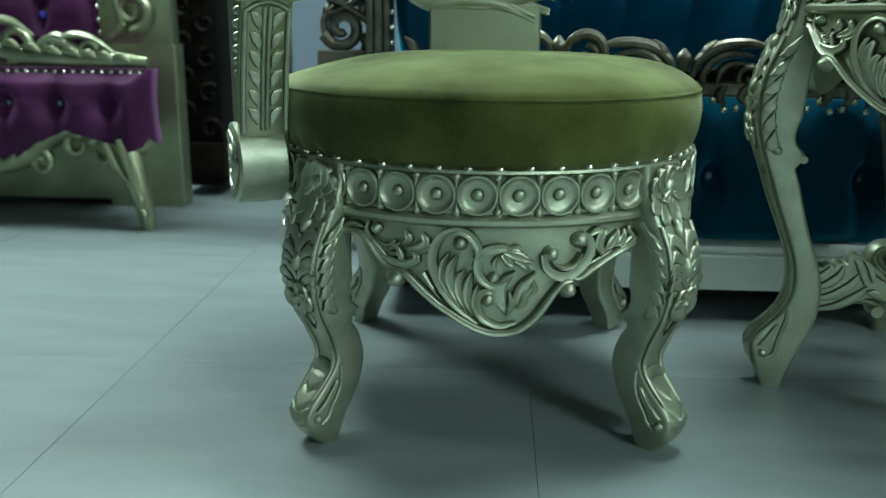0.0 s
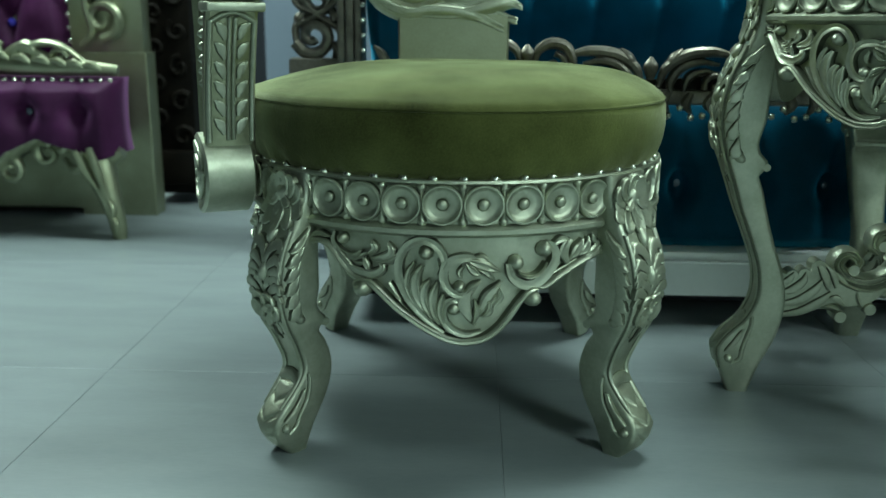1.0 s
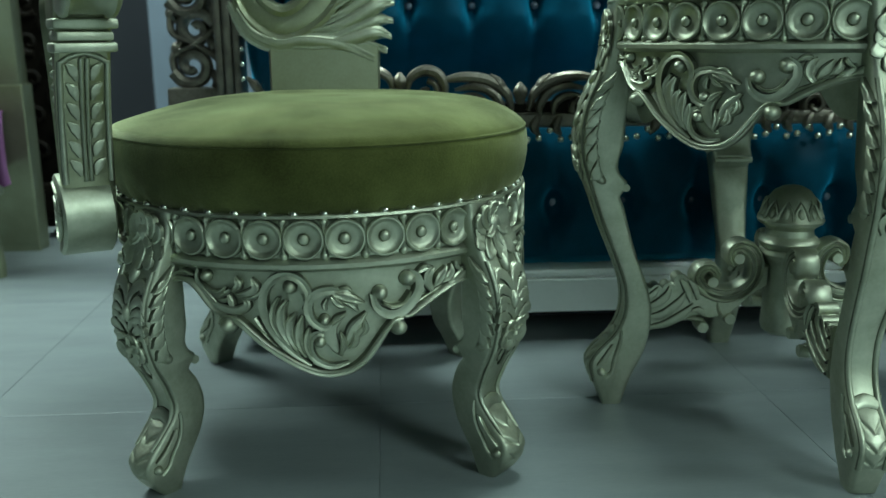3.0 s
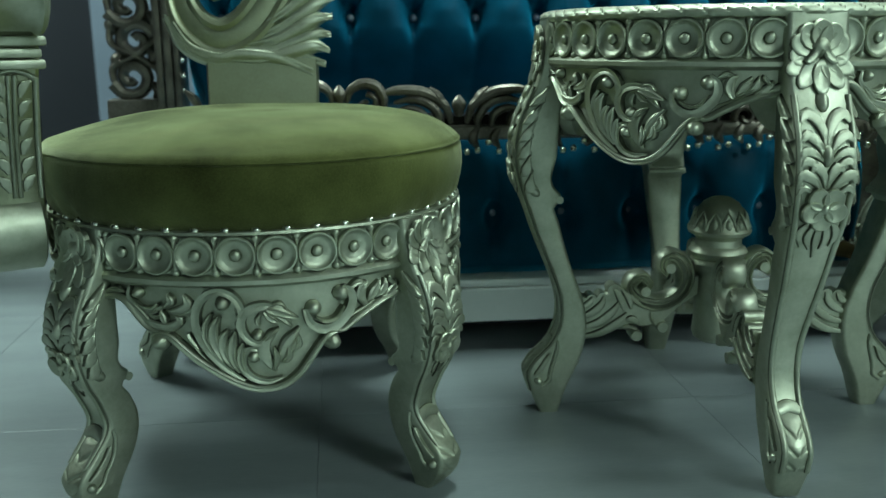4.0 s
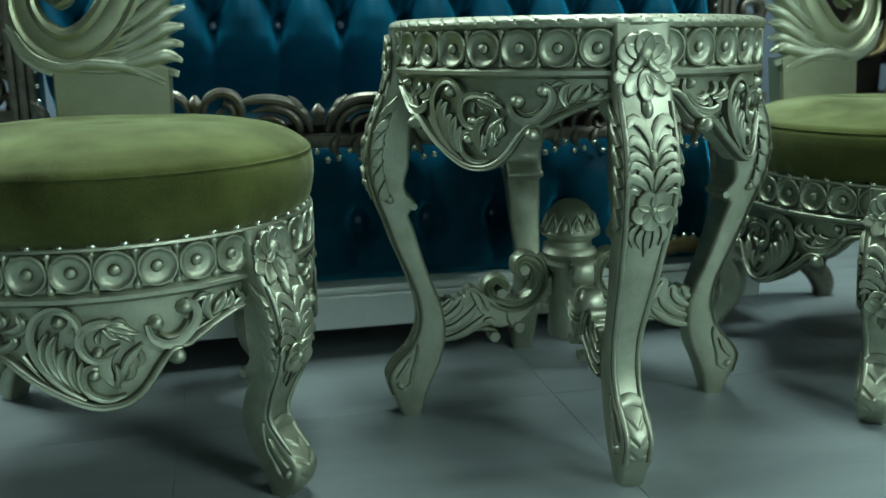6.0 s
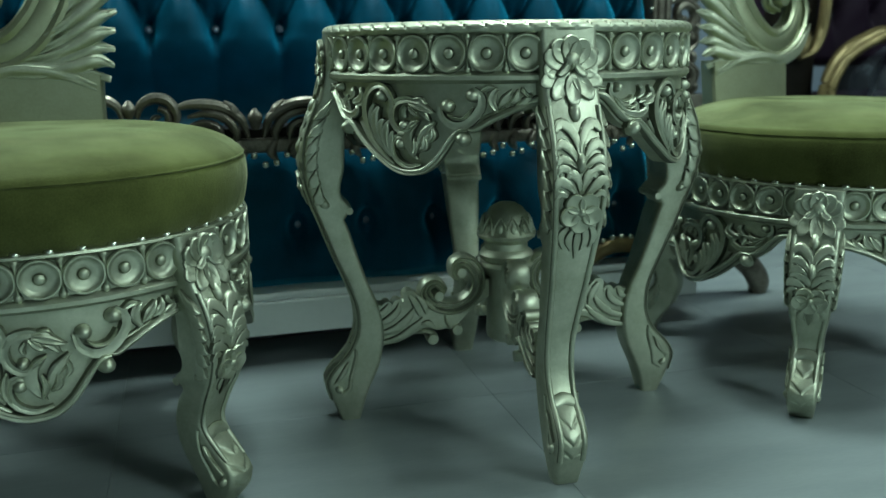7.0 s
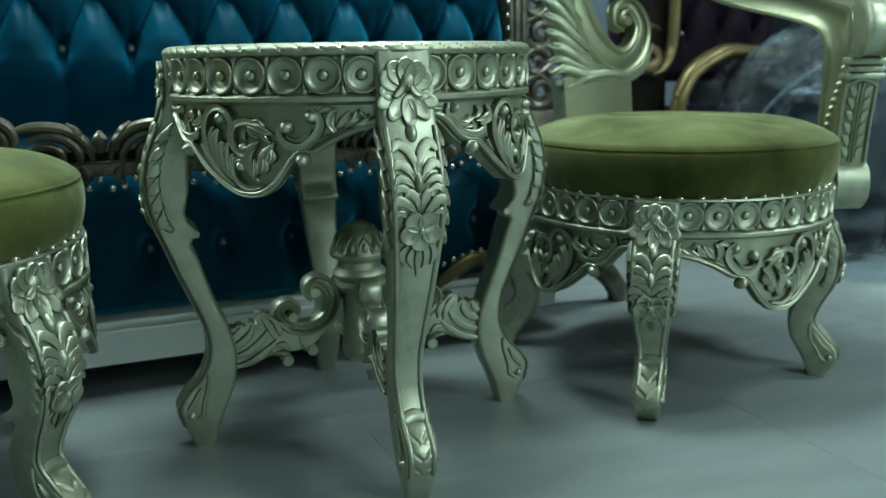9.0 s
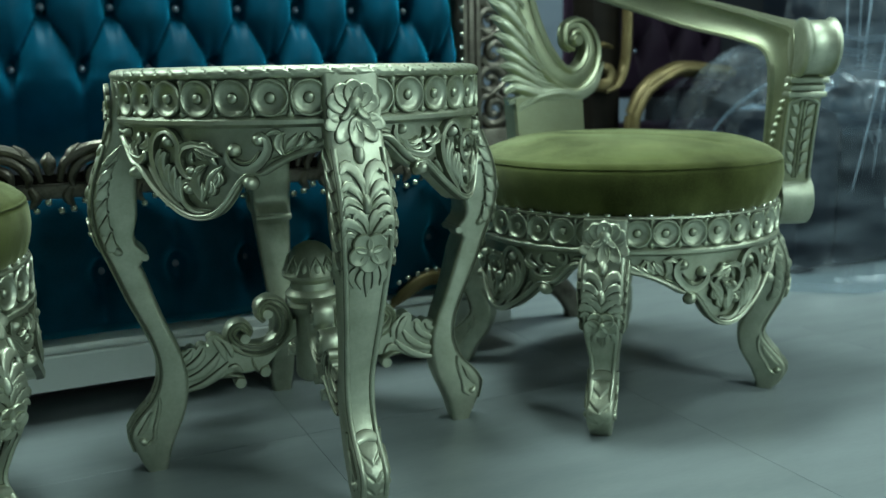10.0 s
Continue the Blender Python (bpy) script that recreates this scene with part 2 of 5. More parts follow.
def petal(bm, fm, u, v, ru, rv, h, turn=0.0, seg=14):
    """A hollowed petal with a raised edge."""
    ct, st = math.cos(turn), math.sin(turn)
    prev = None
    for f, hh in ((1.0, -0.15), (0.96, 0.75), (0.86, 1.0), (0.66, 0.86), (0.35, 0.66)):
        lp = []
        for k in range(seg):
            b = 2 * math.pi * k / seg
            x, y = ru * f * math.cos(b), rv * f * math.sin(b)
            lp.append(bm.verts.new(fm(u + x * ct - y * st, v + x * st + y * ct, h * hh)))
        if prev:
            for k in range(seg):
                q = bm.faces.new((prev[k], prev[(k + 1) % seg], lp[(k + 1) % seg], lp[k]))
                # dark petal edge: glaze plus painted crevice shade
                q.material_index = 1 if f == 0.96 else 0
        prev = lp
    top = bm.verts.new(fm(u, v, h * 0.6))
    for k in range(seg):
        bm.faces.new((prev[k], prev[(k + 1) % seg], top))


def interp(tab, z):
    xs = [a for a, _ in tab]
    return float(np.interp(z, xs, [b for _, b in tab]))


def spline_tab(tab, n=60):
    """Smooths a table of (z, value) into a finer one, monotone in z."""
    zs = np.array([a for a, _ in tab])
    vs = np.array([b for _, b in tab])
    d = np.gradient(vs, zs)
    out = []
    for z in np.linspace(zs[0], zs[-1], n):
        i = min(max(int(np.searchsorted(zs, z)) - 1, 0), len(zs) - 2)
        hstep = zs[i + 1] - zs[i]
        t = (z - zs[i]) / hstep
        out.append((z, (2 * t ** 3 - 3 * t * t + 1) * vs[i] + (t ** 3 - 2 * t * t + t) * hstep * d[i] + (-2 * t ** 3 + 3 * t * t) * vs[i + 1] + (t ** 3 - t * t) * hstep * d[i + 1]))
    return out


# ---- carved furniture parts ----
def leg_mesh(outer, inner, width, name="leg"):
    """An S-curved leg in the plane of x (outward) and z; the axis of its thing is at x = 0."""
    bm = bmesh.new()
    zs = np.linspace(outer[0][0], outer[-1][0], 56)
    loops = []
    for z in zs:
        o, i, w = interp(outer, z), interp(inner, z), interp(width, z) / 2
        c = min(0.007, w * 0.35)
        pts = []
        for sx, sy, a0 in ((o - c, w - c, 0), (i + c, w - c, 90), (i + c, c - w, 180), (o - c, c - w, 270)):
            for k in range(4):
                a = radians(a0 + 30 * k)
                pts.append((sx + c * math.cos(a), sy + c * math.sin(a), z))
        loops.append(pts)
    rings(bm, loops)
    return mesh_of(name, bm, SILVER, 50)


def leg_carving(outer, inner, width, ztop, k, zc, zfoot):
    """The shell, leaves and flower down the front of a leg, its edge beads and its foot leaves."""
    made, add = pieces()

    def front(u, v, h):
        return (interp(outer, v) + h, u, v)

    def at(x, y):
        return (x * 0.000335, ztop - y * k)

    def st(pts, w, h=0.007, **kw):
        for s in (-1, 1):
            stroke(add("leaf"), front, [at(s * x, y) for x, y in pts], [a * 0.00036 for a in w], h * 0.58, **kw)

    def fan(u, v, h):
        p = front(u, v, h)
        return (max(p[0], interp(outer, ztop - 150 * k) + h), p[1], p[2])

    # scallop shell
    for q, a in enumerate((-104, 104, -70, 70, -35, 35, 0)):
        r = radians(a)
        x, y = math.sin(r), -math.cos(r)
        petal(add("petal"), fan, *at(58 * x, 140 + 60 * y), 0.0180, 0.0142, 0.0030 + 0.0006 * q, turn=math.atan2(-y, x))
    for q, a in enumerate((-66, 66, -36, 36, 0)):
        r = radians(a)
        x, y = math.sin(r), math.cos(r)
        petal(add("petal"), fan, *at(70 * x, 158 + 80 * y), 0.0215, 0.0112, 0.0030 + 0.0007 * q, turn=math.atan2(-y, x))
    # the bell in the middle of the shell
    dome(add("bead"), fan, *at(0, 126), 0.0135, 0.0130, 0.0100)
    for s in (-1, 1):
        stroke(add("leaf"), fan, [at(s * 16, 128), at(s * 24, 156), at(s * 46, 176), at(s * 58, 172)], [0.0040, 0.0060, 0.0055, 0.0020], 0.0090)
    dome(add("bead"), fan, *at(0, 144), 0.0034, 0.0040, 0.0120)
    # leaves, flower
    dome(add("bead"), front, *at(0, 325), 0.008, 0.013, 0.009)
    st([(4, 520), (10, 440), (34, 385), (66, 368), (86, 400)], [4, 14, 20, 20, 8], 0.010)
    st([(8, 535), (30, 480), (66, 446), (92, 470)], [4, 14, 20, 7], 0.010)
    st([(12, 545), (44, 515), (76, 505), (94, 535)], [4, 13, 17, 6], 0.009)
    dome(add("bead"), front, *at(0, 520), 0.007, 0.014, 0.010)
    st([(14, 580), (46, 552), (76, 540), (92, 568)], [4, 12, 16, 6], 0.009)
    st([(4, 640), (14, 590), (40, 560), (60, 585)], [4, 14, 18, 6], 0.009)
    st([(8, 660), (48, 610), (86, 590), (100, 625)], [4, 15, 20, 6], 0.010)
    st([(40, 660), (80, 640), (100, 670)], [4, 13, 5], 0.008)
    for q in range(5):
        a = radians(-90 + 72 * q)
        u, v = at(44 * math.cos(a), 718 - 44 * math.sin(a))
        petal(add("petal"), front, u, v, 0.0142, 0.0140, 0.0078 + 0.0005 * q, turn=a)
    dome(add("bead"), front, *at(0, 718), 0.0080, 0.0080, 0.0128)
    st([(0, 770), (0, 840), (0, 915)], [8, 14, 2], 0.008)
    st([(14, 775), (34, 830), (20, 880)], [5, 14, 3], 0.008)
    st([(40, 770), (66, 815), (52, 870)], [5, 14, 3], 0.008)
    # edge ridges down the front
    zf = zfoot
    for s in (-1, 1):
        zz = np.linspace(ztop - 300 * k, zf - 0.012 if ztop > 0.4 else zf + 0.030, 16)
        stroke(add("border"), front, [(s * (interp(width, z) / 2 - 0.0055), z) for z in zz], [0.0042] * 15 + [0.0024 if ztop < 0.4 else 0.0040], 0.0040, n=46)
    # foot: a rounded cap over a smooth leaf with three pairs of curved cuts
    wf = interp(width, zf) / 2 - (0.008 if ztop > 0.4 else 0.004)
    stroke(add("cap"), front, [(-wf, zf + 0.062), (0, zf + 0.066), (wf, zf + 0.062)], [0.007, 0.008, 0.007], 0.0048)
    bm = add("leaf_tier")
    nu, nv, tier = 12, 60, 0.0205
    grid = []
    for j in range(nv + 1):
        v = zf + 0.060 - 0.072 * j / nv
        row = []
        for i in range(nu + 1):
            f = 2 * i / nu - 1
            ph = (zf + 0.066 - v - (1 - abs(f) ** 0.7) * 0.014) / tier
            near = ph - round(ph)
            cut_in = math.exp(-(near / 0.11) ** 2) * min(1, abs(f) * 4) if 1 <= round(ph) <= 3 else 0.0
            lift = 0.0011 * (ph - math.floor(ph)) if 0 < ph < 3.1 else 0.0
            row.append(bm.verts.new(front(f * wf, v, -0.0005 + (1 - f * f) * 0.0036 * min(1.0, j / 6, (nv - j) / 6) + lift - 0.0038 * cut_in)))
        grid.append(row)
    for j in range(nv):
        for i in range(nu):
            bm.faces.new((grid[j][i], grid[j][i + 1], grid[j + 1][i + 1], grid[j + 1][i]))
    # side leaf strings, side scrolls and knee knob
    for s in (-1, 1):
        def sidef(u, v, h):
            w = interp(width, v) / 2
            return (interp(outer, v) - u, s * (w + h), v)
        z1, z2 = ztop - 330 * k, zc
        m = 6
        for q in range(m):
            z = z1 + (z2 - z1) * q / (m - 1)
            stroke(add("leaf"), sidef, [(0.004, z - 0.018), (0.0125, z - 0.010), (0.0205, z + 0.010)], [0.002, 0.0078, 0.0018], 0.0070, n=9)
            dome(add("bead"), sidef, 0.0195, z - 0.010, 0.0042, 0.0050, 0.0055, turn=0.5)
        dome(add("bead"), sidef, 0.018, zc - 0.018, 0.008, 0.008, 0.006)
        # foot scroll on the side
        d = interp(outer, zf) - interp(inner, zf)
        stroke(add("leaf"), sidef, [(d * 0.1, zf + 0.07), (d * 0.5, zf + 0.035), (d * 0.55, zf + 0.008), (d * 0.3, zf - 0.004)], [0.002, 0.0035, 0.0035, 0.003], 0.004)
        dome(add("bead"), sidef, d * 0.26, zf + 0.004, 0.007, 0.007, 0.006)
        stroke(add("leaf"), sidef, [(d * 0.2, zf + 0.05), (d * 0.3, zf + 0.03), (d * 0.2, zf + 0.015)], [0.002, 0.005, 0.002], 0.005)
    # lip where the inner bracket ends
    zi = zc - 0.031
    ri = interp(inner, zi + 0.007)
    w = interp(width, zi) / 2
    tube(add("lip"), [(ri + 0.003, -w, zi), (ri + 0.003, w, zi)], [0.0055], 10, 3)
    return finish(made, SILVER)


def rosette_mesh(r, R, z):
    """A dished disc with a raised rim and a centre boss on the band; outward is x."""
    bm = bmesh.new()
    prof = [(0.0, 0.0075), (0.16, 0.0072), (0.26, 0.005), (0.30, 0.0015), (0.36, 0.0026), (0.60, 0.0022), (0.80, 0.0045), (0.88, 0.0082), (0.95, 0.0082), (1.0, 0.0055), (1.02, -0.003)]
    seg = 22
    prev = None
    for f, h in prof:
        if f == 0:
            prev = [bm.verts.new((R + h, 0, z))] * seg
            continue
        lp = []
        for k in range(seg):
            a = 2 * math.pi * k / seg
            u, v = r * f * math.cos(a), r * f * math.sin(a)
            lp.append(bm.verts.new(((R + h) * math.cos(u / R), (R + h) * math.sin(u / R), z + v)))
        for k in range(seg):
            q = [prev[k], prev[(k + 1) % seg], lp[(k + 1) % seg], lp[k]]
            face = bm.faces.new(q[1:] if q[0] is q[1] else q)
            # inner groove and outer rim darkened as glaze and painted shade
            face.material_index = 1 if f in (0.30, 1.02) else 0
        prev = lp
    return mesh_of("rosette", bm, SILVER, 60)


def spindle_mesh(R, z, hgt):
    """The small waisted bar between two rosettes."""
    bm = bmesh.new()
    fm = lambda u, v, h: ((R + h) * math.cos(u / R), (R + h) * math.sin(u / R), v)
    dome(bm, fm, 0, z + hgt * 0.42, 0.0055, 0.006, 0.007)
    dome(bm, fm, 0, z - hgt * 0.42, 0.0055, 0.006, 0.007)
    stroke(bm, fm, [(0, z + hgt * 0.45), (0, z), (0, z - hgt * 0.45)], [0.004, 0.0022, 0.004], 0.006)
    return mesh_of("spindle", bm, SILVER, 60)


CONTOUR = [(-305, 60), (-282, 44), (-262, 36), (-246, 40), (-226, 58), (-205, 82), (-184, 98), (-164, 106), (-150, 110), (-120, 128), (-72, 162), (-22, 188), (18, 195), (52, 186), (80, 160), (100, 130), (116, 112), (136, 108), (158, 100), (180, 84), (210, 68), (240, 56), (270, 50), (290, 48)]


def apron_maps(R, zt, k, span, s, off):
    def ang(x):
        return s * math.asin(max(-0.999, min(0.999, (x + off) / 275 * math.sin(span))))

    def fm(u, v, h):
        a = ang(u)
        return ((R + h) * math.cos(a), (R + h) * math.sin(a), zt - v * k)
    return fm


def apron_mesh(R, zt, k, span, s, off, thick=0.022):
    """A bowed apron panel with a scrolled lower edge; outward is x."""
    bm = bmesh.new()
    fm = apron_maps(R, zt, k, span, s, off)
    cols = []
    for p in smooth_path(CONTOUR, 90):
        x, yb = p
        col = [fm(x, -4 + (yb + 4) * j / 4, 0) for j in range(5)]
        col += [fm(x, yb, -thick), fm(x, -4, -thick)]
        cols.append([bm.verts.new(q) for q in col])
    n = len(cols[0])
    for a, b in zip(cols, cols[1:]):
        for j in range(n):
            bm.faces.new((a[j], b[j], b[(j + 1) % n], a[(j + 1) % n]))
    bm.faces.new(cols[0])
    bm.faces.new(cols[-1])
    return mesh_of("apron", bm, SILVER, 45)


def apron_carving(R, zt, k, span, s, off):
    """Scrolls, feathers and leaf sprigs raised on the apron, in its own flat units."""
    made, add = pieces()
    f0 = apron_maps(R, zt, k, span, s, off)

    def fm(u, v, h):
        return f0(u / k, v / k + 0.00026 * (u / k) ** 2, h)

    def st(kind, pts, w, h, n, grow=1.0):
        stroke(add(kind), fm, [(x * k, y * k) for x, y in pts], [a * k * grow for a in w], h * 0.9, n=n, channel=kind == "scroll")

    # edge ridges
    for pts, w, h in (
            ([(-282, 26), (-272, 16), (-256, 12), (-236, 18), (-220, 34), (-204, 55), (-186, 73), (-166, 80), (-148, 79)], [7, 8, 8, 8, 8, 8, 8, 7, 4], 0.011),
            ([(-182, 94), (-178, 84), (-164, 82), (-148, 89), (-127, 109), (-102, 132), (-72, 154), (-37, 176), (-7, 188), (20, 190), (48, 184), (73, 165), (92, 140), (110, 113), (126, 96), (140, 94)], [5, 6, 7, 8, 8, 8, 8, 8, 8, 8, 8, 8, 8, 7, 6, 4], 0.012),
            ([(134, 88), (150, 92), (174, 76), (202, 57), (233, 40), (273, 24)], [4, 7, 8, 8, 8, 7], 0.011),
            ([(-120, 92), (-97, 122), (-70, 146), (-36, 168)], [3, 3, 3, 2], 0.007),
            ([(146, 78), (176, 62), (210, 42)], [2, 3, 2], 0.006)):
        st("edge_ridge", pts, w, h, 36, 0.95)
    # hooked scrolls
    for pts, w, h in (
            ([(-22, 174), (-52, 150), (-77, 122), (-95, 90), (-102, 60), (-96, 32), (-80, 15), (-58, 9), (-38, 17), (-25, 34), (-22, 51), (-31, 58)], [3, 6, 8, 9, 9, 9, 9, 8, 8, 8, 7, 4], 0.011),
            ([(16, 102), (0, 105), (-17, 92), (-24, 72), (-20, 54), (-6, 42), (18, 38), (36, 43)], [4, 7, 8, 9, 9, 9, 8, 4], 0.011),
            ([(8, 119), (-10, 115), (-23, 126), (-23, 148), (-10, 167), (14, 177), (43, 172)], [4, 6, 8, 8, 7, 6, 3], 0.010),
            ([(86, 49), (93, 72), (113, 86), (136, 83), (156, 64), (167, 42), (165, 22), (152, 10)], [5, 8, 10, 10, 10, 9, 8, 5], 0.011),
            ([(-220, -4), (-222, 14), (-208, 32), (-182, 42), (-160, 34)], [3, 5, 6, 6, 3], 0.008)):
        st("scroll", pts, w, h, 30, 0.95)
    # feathers, leaf heads and sprigs
    for pts, w, h in (
            ([(-212, 42), (-182, 63), (-150, 71), (-130, 60), (-138, 48)], [3, 8, 10, 8, 3], 0.010),
            ([(-158, 36), (-145, 25), (-151, 10)], [3, 8, 2], 0.010),
            ([(-150, 43), (-127, 40), (-114, 30), (-122, 13)], [4, 9, 9, 2], 0.010),
            ([(-134, 51), (-110, 44), (-95, 25)], [3, 7, 2], 0.010),
            ([(-164, 40), (-160, 54), (-154, 66)], [3, 7, 2], 0.010),
            ([(-196, 35), (-180, 38), (-169, 28)], [2, 6, 2], 0.010),
            ([(-214, 26), (-198, 46), (-182, 60)], [3, 6, 2], 0.010),
            ([(-188, 48), (-172, 52), (-158, 46)], [2, 5, 2], 0.010),
            ([(-268, 6), (-250, 0), (-230, 6)], [3, 6, 2], 0.010),
            ([(-48, 147), (-69, 107), (-72, 76), (-61, 54)], [3, 9, 10, 4], 0.012),
            ([(-39, 154), (-56, 120), (-56, 94), (-47, 80)], [3, 8, 9, 4], 0.012),
            ([(-31, 159), (-42, 129), (-40, 102), (-34, 82)], [3, 8, 9, 3], 0.012),
            ([(-20, 165), (-29, 139), (-27, 119), (-23, 104)], [3, 7, 8, 3], 0.011),
            ([(-68, 130), (-86, 92), (-84, 66), (-74, 48)], [3, 6, 7, 3], 0.011),
            ([(-120, 86), (-109, 102), (-94, 118)], [6, 6, 2], 0.008),
            ([(-32, 44), (-26, 60), (-34, 72)], [3, 5, 2], 0.007),
            ([(21, 45), (46, 53), (74, 64)], [6, 10, 2], 0.012),
            ([(16, 49), (28, 63), (42, 70)], [4, 8, 2], 0.010),
            ([(28, 39), (43, 39), (55, 48)], [4, 7, 2], 0.010),
            ([(33, 56), (50, 64), (64, 80)], [3, 8, 2], 0.010),
            ([(10, 54), (4, 66), (8, 76)], [3, 6, 2], 0.008),
            ([(34, 162), (20, 142), (12, 120), (18, 102), (36, 86)], [2, 9, 12, 10, 3], 0.010),
            ([(36, 147), (52, 109), (76, 81)], [3, 11, 3], 0.012),
            ([(45, 135), (59, 118), (72, 99)], [3, 8, 2], 0.012),
            ([(28, 157), (35, 134), (30, 114)], [3, 7, 2], 0.013),
            ([(42, 144), (55, 132), (54, 104)], [3, 8, 2], 0.013),
            ([(62, 124), (73, 110), (70, 90)], [3, 7, 2], 0.012),
            ([(14, 102), (25, 90), (41, 80)], [3, 7, 2], 0.012),
            ([(192, 50), (184, 32), (188, 14), (197, 6)], [5, 9, 8, 3], 0.010),
            ([(196, 44), (208, 26), (220, 6)], [3, 9, 3], 0.010),
            ([(213, 36), (226, 22), (230, 3)], [3, 8, 2], 0.010),
            ([(224, 38), (241, 26), (251, 9)], [3, 8, 2], 0.010),
            ([(240, 32), (258, 22), (270, 4)], [3, 8, 2], 0.010),
            ([(166, 14), (180, 6), (195, 9)], [4, 7, 2], 0.010),
            ([(248, 18), (238, 8), (236, -1)], [3, 5, 2], 0.010),
            ([(103, 64), (118, 72), (138, 67), (152, 46)], [2, 4, 4, 2], 0.015)):
        st("leaf", pts, w, h, 12, 1.05)
    for x, y, r, h in ((-168, 97, 17, 0.018), (131, 112, 16, 0.018), (-206, 8, 11, 0.012), (-55, 32, 14, 0.013), (3, 92, 11, 0.013), (-6, 131, 13, 0.013), (101, 48, 15, 0.014), (150, 24, 15, 0.014), (269, 0, 7, 0.010)):
        dome(add("bead"), fm, x * k, y * k, r * k, r * k, h)
    return finish(made, SILVER)


def carved_ring(th, R, zc, zt, half, count, k, span, s, quarter, legs, leg_me, carve_me, top, off):
    """The ring of a chair or table: wall, mouldings, rosettes, four aprons and four legs under a thing."""
    bm = bmesh.new()
    lathe(bm, [(R - 0.03, zt - 0.004), (R - 0.03, top), (R + 0.006, top), (R + 0.007, top - 0.003), (R + 0.001, top - 0.006), (R, top - 0.008), (R, zt + 0.012), (R + 0.004, zt + 0.010), (R + 0.0085, zt + 0.006), (R + 0.0085, zt + 0.001), (R + 0.004, zt - 0.003), (R - 0.002, zt - 0.004), (R - 0.03, zt - 0.004)], 120)
    band = part("ring_band", bm, SILVER, th)
    ros = rosette_mesh(half, R, zc)
    spi = spindle_mesh(R, zc, half * 2)
    ap = apron_mesh(R - 0.002, zt, k, span, s, off)
    ac = apron_carving(R - 0.002, zt, k, span, s, off)
    pitch = quarter / count
    for base, mid, out, splay in legs:
        for i in range(count):
            a = mid - quarter / 2 + pitch * (i + 0.5)
            o = part("rosette", ros, SILVER, band)
            o.matrix_local = pose(0, 0, 0, 0, 0, a)
            if i:
                o = part("spindle", spi, SILVER, band)
                o.matrix_local = pose(0, 0, 0, 0, 0, a - pitch / 2)
        a = part("apron", ap, SILVER, th)
        a.matrix_local = pose(0, 0, 0, 0, 0, mid)
        place(ac, SILVER, a)
        lg = part("leg", leg_me, SILVER, th)
        lg.matrix_local = pose(0, 0, 0, 0, 0, base) @ pose(out + R, 0, top, 0, -splay, 0) @ pose(-R, 0, -top)
        place(carve_me, SILVER, lg)
    return band


NAIL_BM = bmesh.new()
lathe(NAIL_BM, [(0.0055, -0.001), (0.0052, 0.0014), (0.0038, 0.0034), (0.0018, 0.0044), (0.0001, 0.0047)], 10)
NAIL_ME = mesh_of("nail", NAIL_BM, NAIL, 60)


# ---- room ----
X0, X1, Y0, Y1, ZC = -3.4, 5.2, -2.6, 3.6, 2.8


def plain(x0, x1, y0, y1, z0, z1):
    bm = bmesh.new()
    box(bm, x0, x1, y0, y1, z0, z1, 0)
    return bm


floor = setting("floor", plain(X0, X1, Y0, Y1, -0.1, -0.003), GROUT, "pale grey tiled showroom floor with thin dark joints")
setting("ceiling", plain(X0, X1, Y0, Y1, ZC, ZC + 0.1), CEIL, "dim grey painted ceiling with panel lamps")
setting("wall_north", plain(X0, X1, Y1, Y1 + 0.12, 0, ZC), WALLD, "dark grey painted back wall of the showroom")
# unseen south wall added as a bright reflector for fronts and metal
setting("wall_south", plain(X0, X1, Y0 - 0.12, Y0, 0, ZC), WALLFILL, "unseen pale grey wall added to throw fill light on the furniture")
# unseen side walls, near black so that little light returns from there
setting("wall_west", plain(X0 - 0.12, X0, Y0, Y1, 0, ZC), WALLD, "unseen dark wall added to keep reflections from the sides dark")
setting("wall_east", plain(X1, X1 + 0.12, Y0, Y1, 0, ZC), WALLD, "unseen dark wall added to keep reflections from the sides dark")
setting("pillar", plain(-0.74, -0.30, 3.25, 3.598, 0, ZC - 0.002), WALLM, "pale blue grey wall pier behind the sofas")

setting("pillar_2", plain(2.15, 2.95, 3.30, 3.598, 0, ZC - 0.002), WALLM, "pale blue grey wall pier behind the wrapped furniture")

lamp_bm = bmesh.new()
box(lamp_bm, -0.60, 0.60, -0.31, 0.31, 2.765, 2.798, 0.004)
lamp_me = mesh_of("frame", lamp_bm, CEIL)
diff_bm = bmesh.new()
box(diff_bm, -0.57, 0.57, -0.28, 0.28, 2.757, 2.764, 0.001)
diff_me = mesh_of("diffuser", diff_bm, glow)
for px, py, pw in PANELS:
    lm = thing("ceiling_lamp", pose(px, py, 0), "flat white rectangular lamp on the ceiling", "lamp", "ceiling lamps")
    part("frame", lamp_me, CEIL, lm)
    part("diffuser", diff_me, glow, lm, "glowing white diffuser")


# ---- chairs ----
C_OUT = spline_tab([(0.0, 0.306), (0.012, 0.318), (0.028, 0.327), (0.048, 0.330), (0.075, 0.308), (0.105, 0.286), (0.14, 0.294), (0.175, 0.311), (0.22, 0.321), (0.26, 0.317), (0.30, 0.300), (0.335, 0.286), (0.36, 0.283)])
